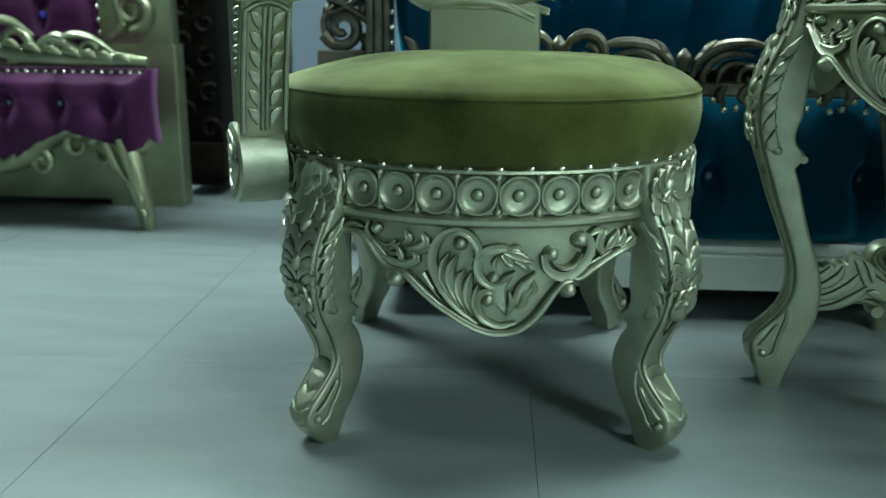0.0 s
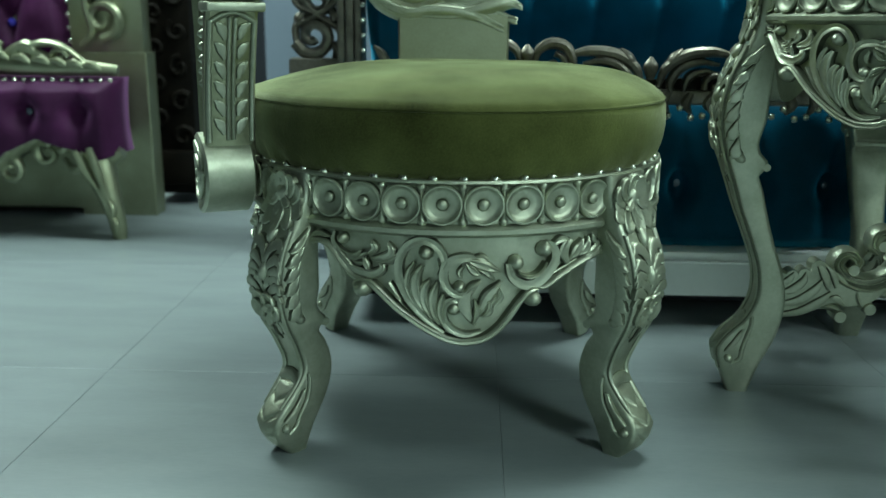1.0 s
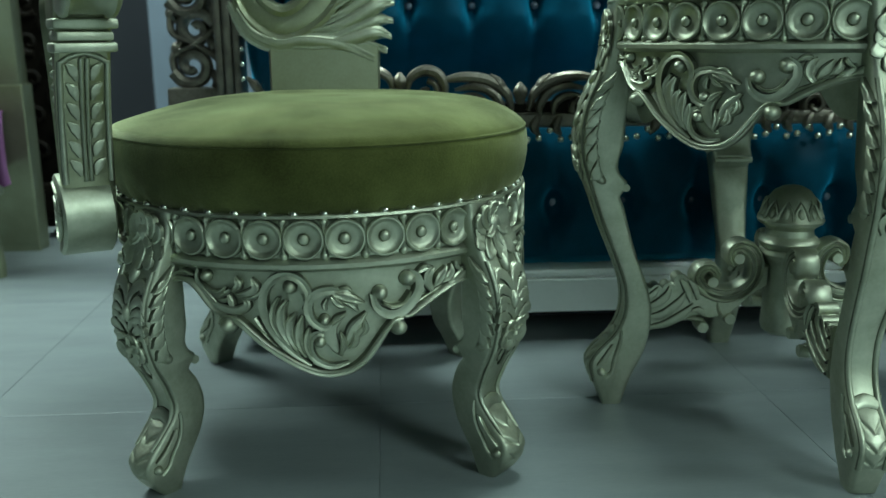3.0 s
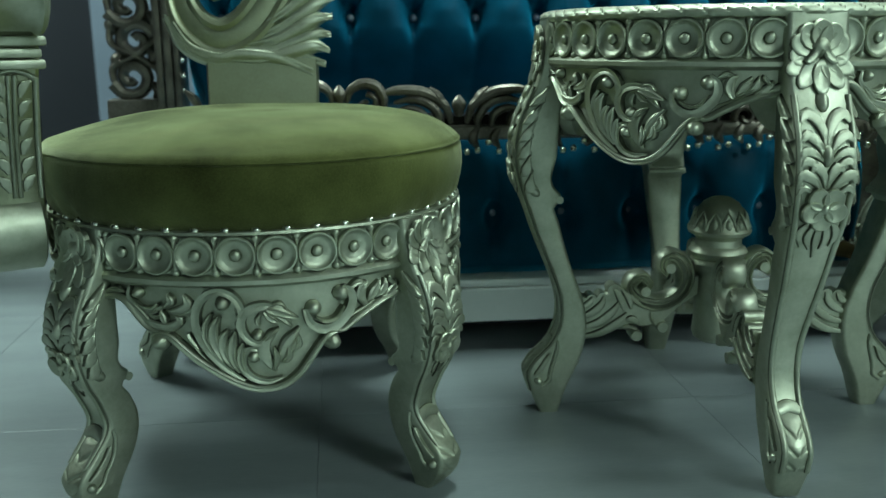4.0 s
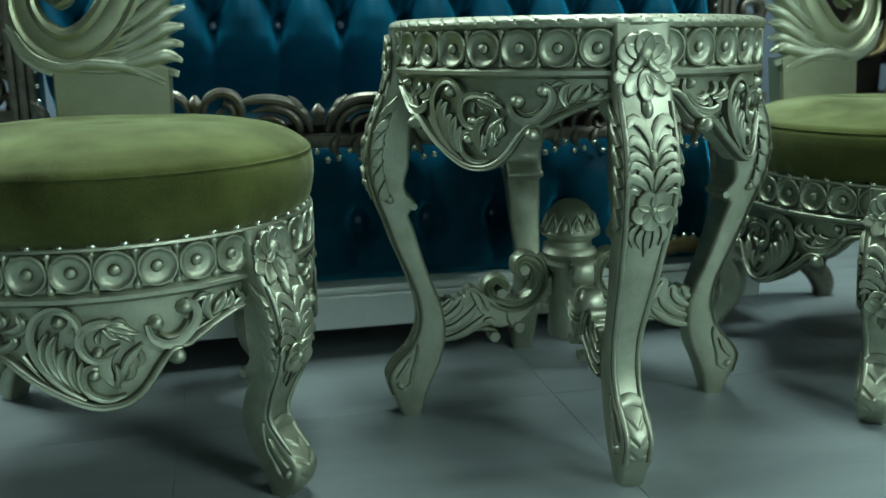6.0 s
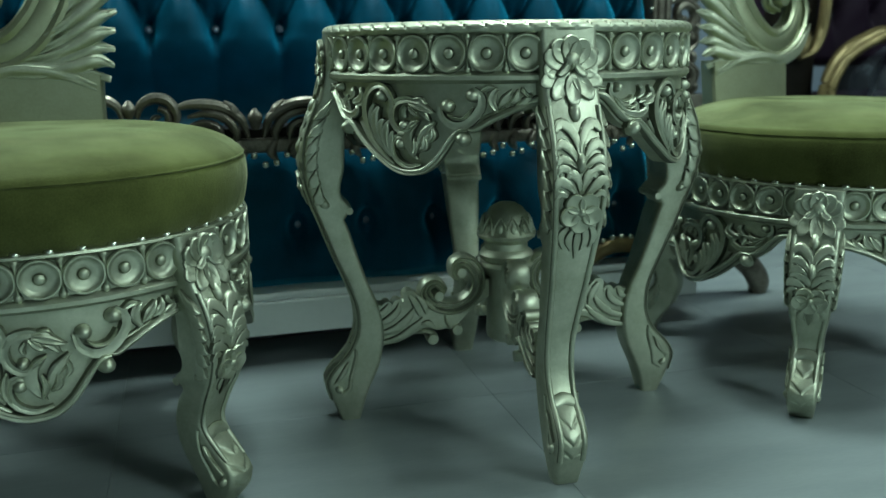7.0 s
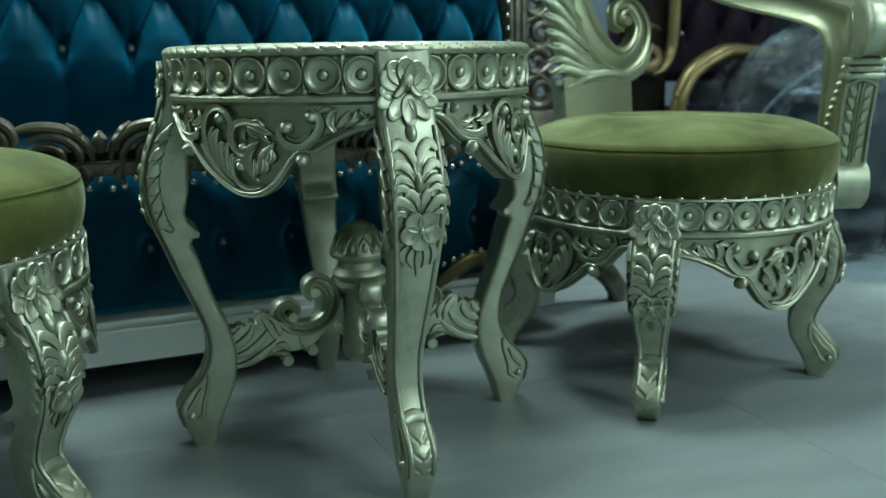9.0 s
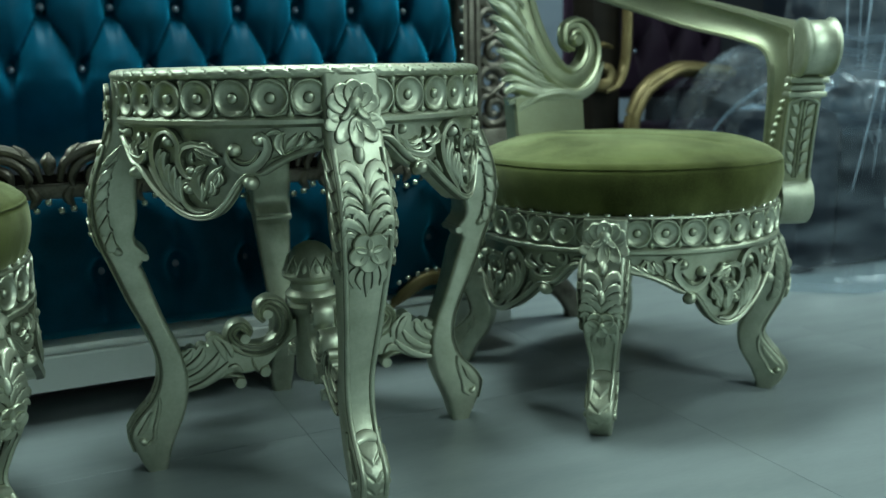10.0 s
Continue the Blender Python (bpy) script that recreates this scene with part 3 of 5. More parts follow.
C_IN = spline_tab([(0.0, 0.279), (0.03, 0.270), (0.075, 0.245), (0.115, 0.240), (0.145, 0.252), (0.163, 0.261), (0.168, 0.255), (0.173, 0.249), (0.18, 0.258), (0.22, 0.263), (0.30, 0.264), (0.36, 0.262)], 90)
C_WID = [(0.0, 0.036), (0.03, 0.044), (0.075, 0.044), (0.12, 0.047), (0.17, 0.060), (0.25, 0.070), (0.36, 0.072)]
T_OUT = spline_tab([(0.0, 0.271), (0.046, 0.288), (0.07, 0.292), (0.088, 0.281), (0.113, 0.257), (0.14, 0.244), (0.187, 0.243), (0.234, 0.259), (0.28, 0.278), (0.325, 0.294), (0.352, 0.304), (0.412, 0.316), (0.454, 0.310), (0.511, 0.288), (0.58, 0.275), (0.60, 0.274)], 80)
T_IN = spline_tab([(0.0, 0.241), (0.044, 0.228), (0.09, 0.208), (0.136, 0.200), (0.184, 0.207), (0.231, 0.225), (0.277, 0.240), (0.31, 0.249), (0.333, 0.255), (0.340, 0.247), (0.346, 0.244), (0.354, 0.253), (0.41, 0.254), (0.493, 0.250), (0.60, 0.250)], 140)
T_WID = [(0.0, 0.034), (0.04, 0.044), (0.1, 0.043), (0.2, 0.046), (0.3, 0.060), (0.40, 0.074), (0.60, 0.076)]

chair_leg = leg_mesh(C_OUT, C_IN, C_WID)
chair_carve = leg_carving(C_OUT, C_IN, C_WID, 0.362, 0.000232, 0.20, 0.035)
table_leg = leg_mesh(T_OUT, T_IN, T_WID)
table_carve = leg_carving(T_OUT, T_IN, T_WID, 0.600, 0.000312, 0.372, 0.05)


def cushion_bm(crease):
    """A thick round cushion with a seam round its upper edge and soft creases at the bottom."""
    bm = bmesh.new()
    seg, R = 176, 0.285
    prof = [(0.05, 0.356), (0.20, 0.356), (R - 0.022, 0.357), (R - 0.012, 0.361), (R - 0.006, 0.368), (R - 0.002, 0.378), (R + 0.001, 0.390), (R + 0.003, 0.404), (R + 0.003, 0.418), (R + 0.0015, 0.4310), (R - 0.0005, 0.4355),
            (R - 0.0030, 0.4378), (R - 0.0030, 0.4384), (R - 0.0010, 0.4400), (R - 0.0035, 0.4440), (R - 0.008, 0.4475)]
    prof += [(r, 0.4785) for r in (0.272, 0.262, 0.25, 0.235, 0.22, 0.205, 0.19, 0.175, 0.16, 0.145, 0.13, 0.115, 0.1, 0.085, 0.07, 0.055, 0.04, 0.02, 0.001)]
    cols = []
    for i in range(seg):
        a = 2 * math.pi * i / seg
        col = []
        for r, z in prof:
            if z == 0.4785:
                z = 0.4775 - 0.031 * (r / (R - 0.006)) ** (5.4 + 2.4 * math.cos(a - 0.6))
            p = Vector((r * math.cos(a), r * math.sin(a), z))
            low = max(0.0, 1 - abs(z - 0.366) / 0.022)
            q = noise.noise(Vector((math.cos(a) * 13, math.sin(a) * 13, 2.0))) * 0.006 * low + noise.noise(Vector((p.x * 5, p.y * 5, p.z * 5))) * 0.003
            q -= 0.004 * low * abs(noise.noise(Vector((math.cos(a) * 30, math.sin(a) * 30, 5.0))))
            p.x += math.cos(a) * q
            p.y += math.sin(a) * q
            p.z += noise.noise(Vector((p.x * 6 + 3, p.y * 6, 0))) * 0.0025 * (1 if z > 0.4 else 0.3)
            if crease and z > 0.441:
                for ax, ay, bx, by in ((0.01, 0.03, 0.05, -0.19), (0.045, 0.0, -0.06, 0.12)):
                    t = max(0, min(1, ((p.x - ax) * (bx - ax) + (p.y - ay) * (by - ay)) / ((bx - ax) ** 2 + (by - ay) ** 2)))
                    d = math.hypot(p.x - ax - t * (bx - ax), p.y - ay - t * (by - ay))
                    p.z -= 0.0035 * math.exp(-(d / 0.009) ** 2)
            col.append(bm.verts.new(p))
        cols.append(col)
    for i in range(seg):
        a, b = cols[i], cols[(i + 1) % seg]
        for j in range(len(prof) - 1):
            bm.faces.new((a[j], b[j], b[j + 1], a[j + 1]))
    bm.faces.new([c[0] for c in cols])
    bmesh.ops.remove_doubles(bm, verts=bm.verts[:], dist=0.0002)
    return bm


def backrest(th, s):
    """The scrolled crest on its upright slab; s mirrors it."""
    yb = 0.262

    def P(x, z, y=0.0):
        return (s * x, yb + y + 0.12 * (z - 0.45), z)

    bm = bmesh.new()
    loops = []
    for z in np.linspace(0.34, 0.545, 8):
        hw = 0.088 + 0.004 * (z - 0.34) / 0.2
        loops.append([P(-0.01 + x * hw, z, y) for x, y in ((-1, -0.016), (-0.96, -0.022), (0.96, -0.022), (1, -0.016), (1, 0.018), (-1, 0.018))])
    rings(bm, loops)
    part("back_post", bm, CHAMPAGNE, th, "plain champagne-painted upright slab", 30)
    path = [(-0.040, 1.00), (0.010, 0.94), (0.042, 0.87), (0.048, 0.80), (0.036, 0.728), (0.010, 0.652), (-0.030, 0.597), (-0.078, 0.575), (-0.122, 0.602), (-0.140, 0.652), (-0.116, 0.692), (-0.082, 0.688), (-0.076, 0.660), (-0.094, 0.650)]
    rad = [0.02, 0.026, 0.03, 0.032, 0.034, 0.036, 0.036, 0.036, 0.031, 0.026, 0.022, 0.019, 0.017, 0.015]
    bm = bmesh.new()
    tube(bm, [P(x, z) for x, z in path], rad, 14, 90, 0.62, (0, 1, 0))
    crest = part("crest_scroll", bm, CHAMPAGNE, th, "large champagne-gold C scroll", 60)
    for off, rr, yy in ((0.60, 0.26, -0.016), (-0.62, 0.30, -0.015)):
        bm = bmesh.new()
        pts, rr2 = [], []
        for i, (x, z) in enumerate(path):
            x2, z2 = path[min(i + 1, len(path) - 1)]
            x1, z1 = path[max(i - 1, 0)]
            t = Vector((x2 - x1, z2 - z1)).normalized()
            pts.append(P(x - t.y * rad[i] * off, z + t.x * rad[i] * off, yy))
            rr2.append(rad[i] * rr)
        tube(bm, pts, rr2, 8, 90, 1.0, (0, 1, 0))
        part("crest_ridge", bm, CHAMPAGNE, crest)
    bm = bmesh.new()
    for x, z, r in ((-0.092, 0.662, 0.017),):
        tube(bm, [P(x, z, -0.03), P(x, z, 0.02)], [r * 0.6, r, r], 12, 8, 1.0)
    part("scroll_eye", bm, CHAMPAGNE, crest)
    leaves = []
    for k, (tx, tz) in enumerate(((0.046, 0.521), (0.072, 0.521), (0.094, 0.534))):
        R = 0.1120 - 0.0055 * k
        ring = [(-0.077 + R * f * math.cos(radians(a)), 0.653 + R * f * math.sin(radians(a))) for a, f in ((206 + 10 * k, 0.86), (236 + 6 * k, 0.96), (264 + 4 * k, 1.0), (288, 1.0))]
        leaves.append(ring + [((ring[-1][0] + tx) / 2 + 0.006, (ring[-1][1] + tz) / 2 + 0.007), (tx, tz)])
    leaves += [
        [(-0.070, 0.545), (-0.010, 0.544), (0.045, 0.556), (0.078, 0.564), (0.102, 0.556)],
        [(-0.055, 0.552), (0.000, 0.556), (0.048, 0.572), (0.080, 0.584), (0.105, 0.582)],
        [(-0.035, 0.562), (0.012, 0.572), (0.052, 0.592), (0.082, 0.608), (0.108, 0.611)],
        [(-0.015, 0.578), (0.022, 0.594), (0.056, 0.616), (0.084, 0.634), (0.112, 0.642)],
        [(0.000, 0.600), (0.032, 0.620), (0.062, 0.644), (0.088, 0.664), (0.116, 0.675)],
        [(0.012, 0.628), (0.042, 0.652), (0.070, 0.678), (0.094, 0.698), (0.122, 0.710)],
        [(0.024, 0.660), (0.050, 0.686), (0.076, 0.712), (0.099, 0.730), (0.126, 0.742)],
        [(0.034, 0.694), (0.057, 0.720), (0.082, 0.746), (0.104, 0.764), (0.130, 0.776)],
        [(0.040, 0.730), (0.063, 0.756), (0.087, 0.780), (0.108, 0.797), (0.132, 0.808)],
        [(0.044, 0.768), (0.067, 0.794), (0.090, 0.816), (0.110, 0.830), (0.132, 0.840)],
        [(0.045, 0.808), (0.067, 0.834), (0.089, 0.855), (0.108, 0.867), (0.129, 0.875)],
        [(0.040, 0.850), (0.060, 0.876), (0.080, 0.895), (0.098, 0.905), (0.118, 0.912)],
    ]
    for i, lf in enumerate(leaves):
        bm = bmesh.new()
        rad2 = [0.0060, 0.0095, 0.0115, 0.0125, 0.0120, 0.0055] if len(lf) == 6 else [0.004, 0.0105, 0.0135, 0.0120, 0.002]
        tube(bm, [P(x, z, -0.012 - 0.003 * (i % 2)) for x, z in lf], rad2, 10, 24, 1.0, (0, 1, 0))
        lfo = part("crest_leaf", bm, SILVER, crest)
        bm = bmesh.new()
        tube(bm, [P(x, z + 0.0045, -0.020 - 0.003 * (i % 2)) for x, z in lf], [q * 0.36 for q in rad2], 6, 20, 1.0, (0, 1, 0))
        tube(bm, [P(x, z - 0.0035, -0.019 - 0.003 * (i % 2)) for x, z in lf], [q * 0.32 for q in rad2], 6, 20, 1.0, (0, 1, 0))
        part("crest_rib", bm, SILVER, crest)
    # leaf eyes between the fingers on the inner side of the spine
    for x, z in ((0.006, 0.70), (0.020, 0.75), (0.022, 0.80)):
        bm = bmesh.new()
        tube(bm, [P(x - 0.002, z - 0.025), P(x - 0.014, z), P(x - 0.010, z + 0.024)], [0.003, 0.008, 0.002], 8, 10, 0.8, (0, 1, 0))
        part("crest_leaf", bm, CHAMPAGNE, crest)


def arm(th, s):
    """The single arm: scrolled foot, carved post that flows into the rail, rolled end; s mirrors it."""
    plan = smooth_path([(-0.199, -0.295), (-0.240, -0.223), (-0.287, -0.142), (-0.300, -0.06), (-0.272, 0.06), (-0.215, 0.17), (-0.115, 0.265), (0.0, 0.31)], 160)
    run = [0.0]
    for a, b in zip(plan, plan[1:]):
        run.append(run[-1] + float(np.linalg.norm(b - a)))
    mid = min(range(160), key=lambda i: abs(plan[i][0] + 0.287) + abs(plan[i][1] + 0.142))
    xs = [(r - run[mid], float(p[0])) for r, p in zip(run, plan)]
    ys = [(r - run[mid], float(p[1])) for r, p in zip(run, plan)]

    def A(x, d, z):
        """x: towards the seat, d: along the arm from its post, z: height."""
        px, py = interp(xs, d), interp(ys, d)
        tx, ty = interp(xs, d + 0.01) - interp(xs, d - 0.01), interp(ys, d + 0.01) - interp(ys, d - 0.01)
        q = math.hypot(tx, ty) + 1e-9
        return (s * (px + ty / q * x), py - tx / q * x, z)

    outer = [(0.585, 0.862), (0.47, 0.822), (0.395, 0.796), (0.263, 0.752), (0.137, 0.714), (0.06, 0.692), (0.0, 0.679), (-0.04, 0.674), (-0.083, 0.660), (-0.088, 0.61), (-0.072, 0.56), (-0.056, 0.51), (-0.043, 0.455), (-0.035, 0.40), (-0.032, 0.345), (-0.02, 0.325)]
    inner = [(0.585, 0.802), (0.47, 0.757), (0.395, 0.729), (0.263, 0.683), (0.17, 0.660), (0.10, 0.641), (0.066, 0.626), (0.048, 0.606), (0.040, 0.585), (0.038, 0.56), (0.040, 0.53), (0.043, 0.49), (0.044, 0.45), (0.042, 0.40), (0.032, 0.345), (0.02, 0.325)]
    half = [(0.022,), (0.023,), (0.024,), (0.025,), (0.026,), (0.027,), (0.028,), (0.030,), (0.032,), (0.032,), (0.031,), (0.031,), (0.031,), (0.031,), (0.030,), (0.029,)]
    n = 76
    O, I, H = smooth_path(outer, n), smooth_path(inner, n), smooth_path(half, n)
    sec = [(0.0, 0.86), (0.03, 1.0), (0.13, 1.0), (0.17, 0.74), (0.30, 0.62), (0.5, 0.60), (0.72, 0.64), (0.85, 0.76), (0.885, 0.98), (0.97, 0.98), (1.0, 0.75)]
    loops = []
    for o, i, h in zip(O, I, H):
        lp = []
        for sg in (1, -1):
            for f, w in (sec if sg > 0 else sec[::-1]):
                p = o + (i - o) * f
                lp.append(A(sg * w * float(h[0]), float(p[0]), float(p[1])))
        loops.append(lp)
    bm = bmesh.new()
    rings(bm, loops)
    post = part("arm_frame", bm, CHAMPAGNE, th, "smooth arm rail flowing down into its upright post", 32)
    front = [(0.325, -0.024), (0.345, -0.032), (0.40, -0.035), (0.455, -0.043), (0.51, -0.056), (0.56, -0.072), (0.61, -0.088)]
    fm = lambda u, v, h: A(u, interp(front, v) - h, v)
    made, add = pieces()
    for q in range(6):
        z = 0.397 + q * 0.0225
        for d in (-1, 1):
            stroke(add("leaf"), fm, [(d * 0.0085, z), (d * 0.0125, z + 0.012), (d * 0.020, z + 0.020)], [0.002, 0.0062, 0.0016], 0.0042, n=8)
    for d in (-1, 1):
        stroke(add("leaf"), fm, [(d * 0.0032, 0.390), (d * 0.0030, 0.46), (d * 0.0036, 0.535)], [0.0030, 0.0030, 0.0034], 0.0042, n=14)
        stroke(add("border"), fm, [(d * 0.0265, 0.388), (d * 0.0265, 0.46), (d * 0.0265, 0.532)], [0.0040, 0.0038, 0.0038], 0.0045, n=20)
        stroke(add("border"), fm, [(d * 0.0265, 0.530), (d * 0.015, 0.537), (0, 0.541)], [0.0034, 0.0036, 0.0036], 0.0045)
    for d in (-1, 1):
        sf = lambda u, v, h: A(d * (0.018 + h), u, v)
        for q in range(11):
            f = q / 10
            u, v = 0.022 - 0.085 * f ** 1.35, 0.455 + 0.152 * f
            dome(add("bead"), sf, u, v, 0.0062, 0.0068, 0.0095)
        for q in range(5):
            f = q / 4
            stroke(add("leaf"), sf, [(-0.004 - 0.04 * f, 0.43 + 0.10 * f), (-0.016 - 0.04 * f, 0.445 + 0.10 * f), (-0.020 - 0.04 * f, 0.462 + 0.10 * f)], [0.002, 0.0055, 0.002], 0.008, n=8)
    place(finish(made, SILVER), SILVER, post)
    # stepped mouldings under the rolled end
    for z, d in ((0.5475, 0.0035), (0.560, 0.000), (0.5735, 0.004)):
        bm = bmesh.new()
        h = 0.0315 + d
        box(bm, -h, h, -0.010 - d, 0.022, -0.0055, 0.0055, 0.003)
        for v in bm.verts:
            v.co = A(v.co.x, v.co.y + interp(front, z), v.co.z + z)
        part("arm_moulding", bm, SILVER, post)

    def roll(prof, cd, cz, seg):
        bm = bmesh.new()
        cols = []
        for i in range(seg):
            a = 2 * math.pi * i / seg
            cols.append([bm.verts.new(A(x, cd + r * math.cos(a), cz + r * math.sin(a))) for x, r in prof])
        for i in range(seg):
            for j in range(len(prof) - 1):
                bm.faces.new((cols[i][j], cols[(i + 1) % seg][j], cols[(i + 1) % seg][j + 1], cols[i][j + 1]))
        bmesh.ops.remove_doubles(bm, verts=bm.verts[:], dist=0.0001)
        return bm

    foot = part("arm_scroll", roll([(-0.037, 0.001), (-0.037, 0.020), (-0.034, 0.024), (-0.035, 0.038), (-0.037, 0.046), (-0.034, 0.0505), (0.023, 0.0505), (0.026, 0.046), (0.026, 0.001)], 0.0, 0.346, 36), SILVER, th, "rolled scroll at the foot of the arm", 45)
    for x in (-0.0365, 0.0262):
        bm = bmesh.new()
        sp = []
        for i in range(26):
            a = i * 0.52
            r = 0.043 * (1 - i / 30)
            sp.append(A(x, r * math.cos(a), 0.346 + r * math.sin(a)))
        tube(bm, sp, [0.0028, 0.0026, 0.002], 8, 70)
        part("spiral", bm, SILVER, foot)
    part("arm_end", roll([(-0.0315, 0.001), (-0.0315, 0.036), (-0.031, 0.047), (-0.028, 0.0515), (-0.024, 0.0520), (-0.021, 0.0495), (-0.019, 0.0475), (0.019, 0.0475), (0.021, 0.0495), (0.024, 0.0520), (0.028, 0.0515), (0.031, 0.047), (0.0315, 0.036), (0.0315, 0.001)], -0.099, 0.631, 32), SILVER, th, "rolled end of the arm rail", 45)


def armchair(m, s, label):
    th = thing("armchair", m, label, "chair", "pair of chairs beside the table")
    turns = [(-133.5, -91.5, 0, 0), (-42.5, 1, 0.004, 0), (49, 90, 0, 5), (131, 178, 0, 5)]
    legs = turns if s > 0 else [(311.5, 271.5, -0.020, 0), (223.2, 179, 0.020, 0), (131, 90, 0, 5), (49, 2, 0, 5)]
    band = carved_ring(th, 0.276, 0.3345, 0.300, 0.0235, 9, 0.000665, radians(40.7), s, 86, legs, chair_leg, chair_carve, 0.362, 27 if s > 0 else 9)
    for i in range(50):
        o = part("nail", NAIL_ME, NAIL, band)
        o.matrix_local = pose(0, 0, 0, 0, 0, i * 360 / 50) @ pose(0.2745, 0, 0.3630, 0, 22, 0) @ Matrix.Scale(1.12, 4)
    bm = bmesh.new()
    lathe(bm, [(0.001, 0.352), (0.262, 0.352), (0.2685, 0.356), (0.2685, 0.340), (0.001, 0.340)], 64)
    part("seat_board", bm, GREEN, th, "green upholstered seat base")
    part("seat_cushion", cushion_bm(s < 0), GREEN, th, "thick round olive green velvet cushion", 50)
    bm = bmesh.new()
    lathe(bm, [(0.2832 + 0.0016 * math.cos(q * math.pi / 4), 0.4386 + 0.0016 * math.sin(q * math.pi / 4)) for q in range(9)], 120)
    part("piping", bm, GREEN, th, "green velvet piping round the cushion", 180)
    backrest(th, s)
    arm(th, s)
    return th


armchair(pose(-0.010, 1.247, 0, 0, 0, 0), 1, "champagne silver carved armchair with a round green velvet seat")
armchair(pose(1.319, 1.281, 0, 0, 0, 4.5), -1, "silver carved armchair with green velvet seat beside the table")


# ---- side table ----
def side_table(m):
    th = thing("side_table", m, "round silver side table with carved legs and a central urn", "table")
    band = carved_ring(th, 0.266, 0.5715, 0.538, 0.0240, 8, 0.000625, radians(41), 1, 83, [(0, 45, 0, 0), (91, 135, 0, 2.0), (180, 223.5, 0, 0), (271, 315, 0, 2.7)], table_leg, table_carve, 0.600, 8)
    bm = bmesh.new()
    prof = [(0.001, 0.594), (0.266, 0.594), (0.2710, 0.5955), (0.2745, 0.5985), (0.2760, 0.6020), (0.2755, 0.6050), (0.2735, 0.6078), (0.2700, 0.6100), (0.2650, 0.6115), (0.258, 0.612), (0.001, 0.612)]
    seg = 960
    cols = []
    for i in range(seg):
        a = 2 * math.pi * i / seg
        col = []
        for q, (r, z) in enumerate(prof):
            cutd = 0
            if 4 <= q <= 9:
                ph = (i / 15 + (q - 4) * 0.16) % 1.0
                cutd = 0.0018 * math.exp(-((ph - 0.5) / 0.08) ** 2)
            col.append(bm.verts.new(((r - cutd) * math.cos(a), (r - cutd) * math.sin(a), z - cutd * 0.7)))
        cols.append(col)
    for i in range(seg):
        a, b = cols[i], cols[(i + 1) % seg]
        for j in range(len(prof) - 1):
            f = bm.faces.new((a[j], b[j], b[j + 1], a[j + 1]))
            # rim cuts coloured dark to paint the shade in the grooves
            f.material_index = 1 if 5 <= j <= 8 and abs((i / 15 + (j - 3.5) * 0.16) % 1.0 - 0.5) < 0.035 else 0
    bmesh.ops.remove_doubles(bm, verts=bm.verts[:], dist=0.00002)
    part("tabletop", bm, SILVER, th, "round silver table top with a notched rim", 30)
    # stretcher urn
    bm = bmesh.new()
    lathe(bm, [(0.001, 0.118), (0.022, 0.118), (0.030, 0.124), (0.0325, 0.132), (0.0315, 0.150), (0.0315, 0.225), (0.036, 0.236), (0.041, 0.240), (0.043, 0.245), (0.041, 0.250), (0.037, 0.252), (0.042, 0.257), (0.044, 0.263), (0.041, 0.268),
               (0.035, 0.272), (0.034, 0.282), (0.039, 0.287), (0.046, 0.291), (0.048, 0.296), (0.045, 0.300), (0.041, 0.306), (0.036, 0.324), (0.026, 0.338), (0.014, 0.345), (0.001, 0.347)], 40)
    urn = part("urn", bm, SILVER, th, "turned urn in the middle of the stretcher", 35)
    urn.matrix_local = pose(0.004, 0, -0.008)
    made, add = pieces()
    prof = [(0.298, 0.046), (0.306, 0.0415), (0.324, 0.0365), (0.338, 0.0265)]
    fu = lambda u, v, h: ((interp(prof, v) + h) * math.cos(u / 0.04), (interp(prof, v) + h) * math.sin(u / 0.04), v)
    for i in range(12):
        u = i * 2 * math.pi / 12 * 0.04
        stroke(add("leaf_edge"), fu, [(u - 0.010, 0.300), (u - 0.008, 0.313), (u, 0.327)], [0.0016, 0.002, 0.001], 0.003, n=7)
        stroke(add("leaf_edge"), fu, [(u + 0.010, 0.300), (u + 0.008, 0.313), (u, 0.327)], [0.0016, 0.002, 0.001], 0.003, n=7)
        dome(add("leaf"), fu, u, 0.309, 0.005, 0.008, 0.003)
    place(finish(made, SILVER), SILVER, urn)
    # four scrolled brackets from the legs to the urn
    sb = bmesh.new()
    hw = 0.0125
    loops = []
    for p in smooth_path([(0.207, 0.116, 0.188), (0.192, 0.119, 0.186), (0.172, 0.123, 0.188), (0.160, 0.128, 0.199), (0.148, 0.134, 0.201), (0.138, 0.139, 0.194), (0.125, 0.140, 0.188), (0.112, 0.136, 0.182), (0.098, 0.138, 0.178), (0.085, 0.140, 0.174), (0.070, 0.152, 0.180), (0.050, 0.172, 0.206), (0.028, 0.186, 0.220)], 40):
        r, zb, zt = p
        loops.append([(r, -hw, zb + 0.003), (r, -hw + 0.003, zb), (r, hw - 0.003, zb), (r, hw, zb + 0.003), (r, hw, zt - 0.003), (r, hw - 0.003, zt), (r, -hw + 0.003, zt), (r, -hw, zt - 0.003)])
    rings(sb, loops)
    str_me = mesh_of("stretcher", sb, SILVER, 45)
    made, add = pieces()
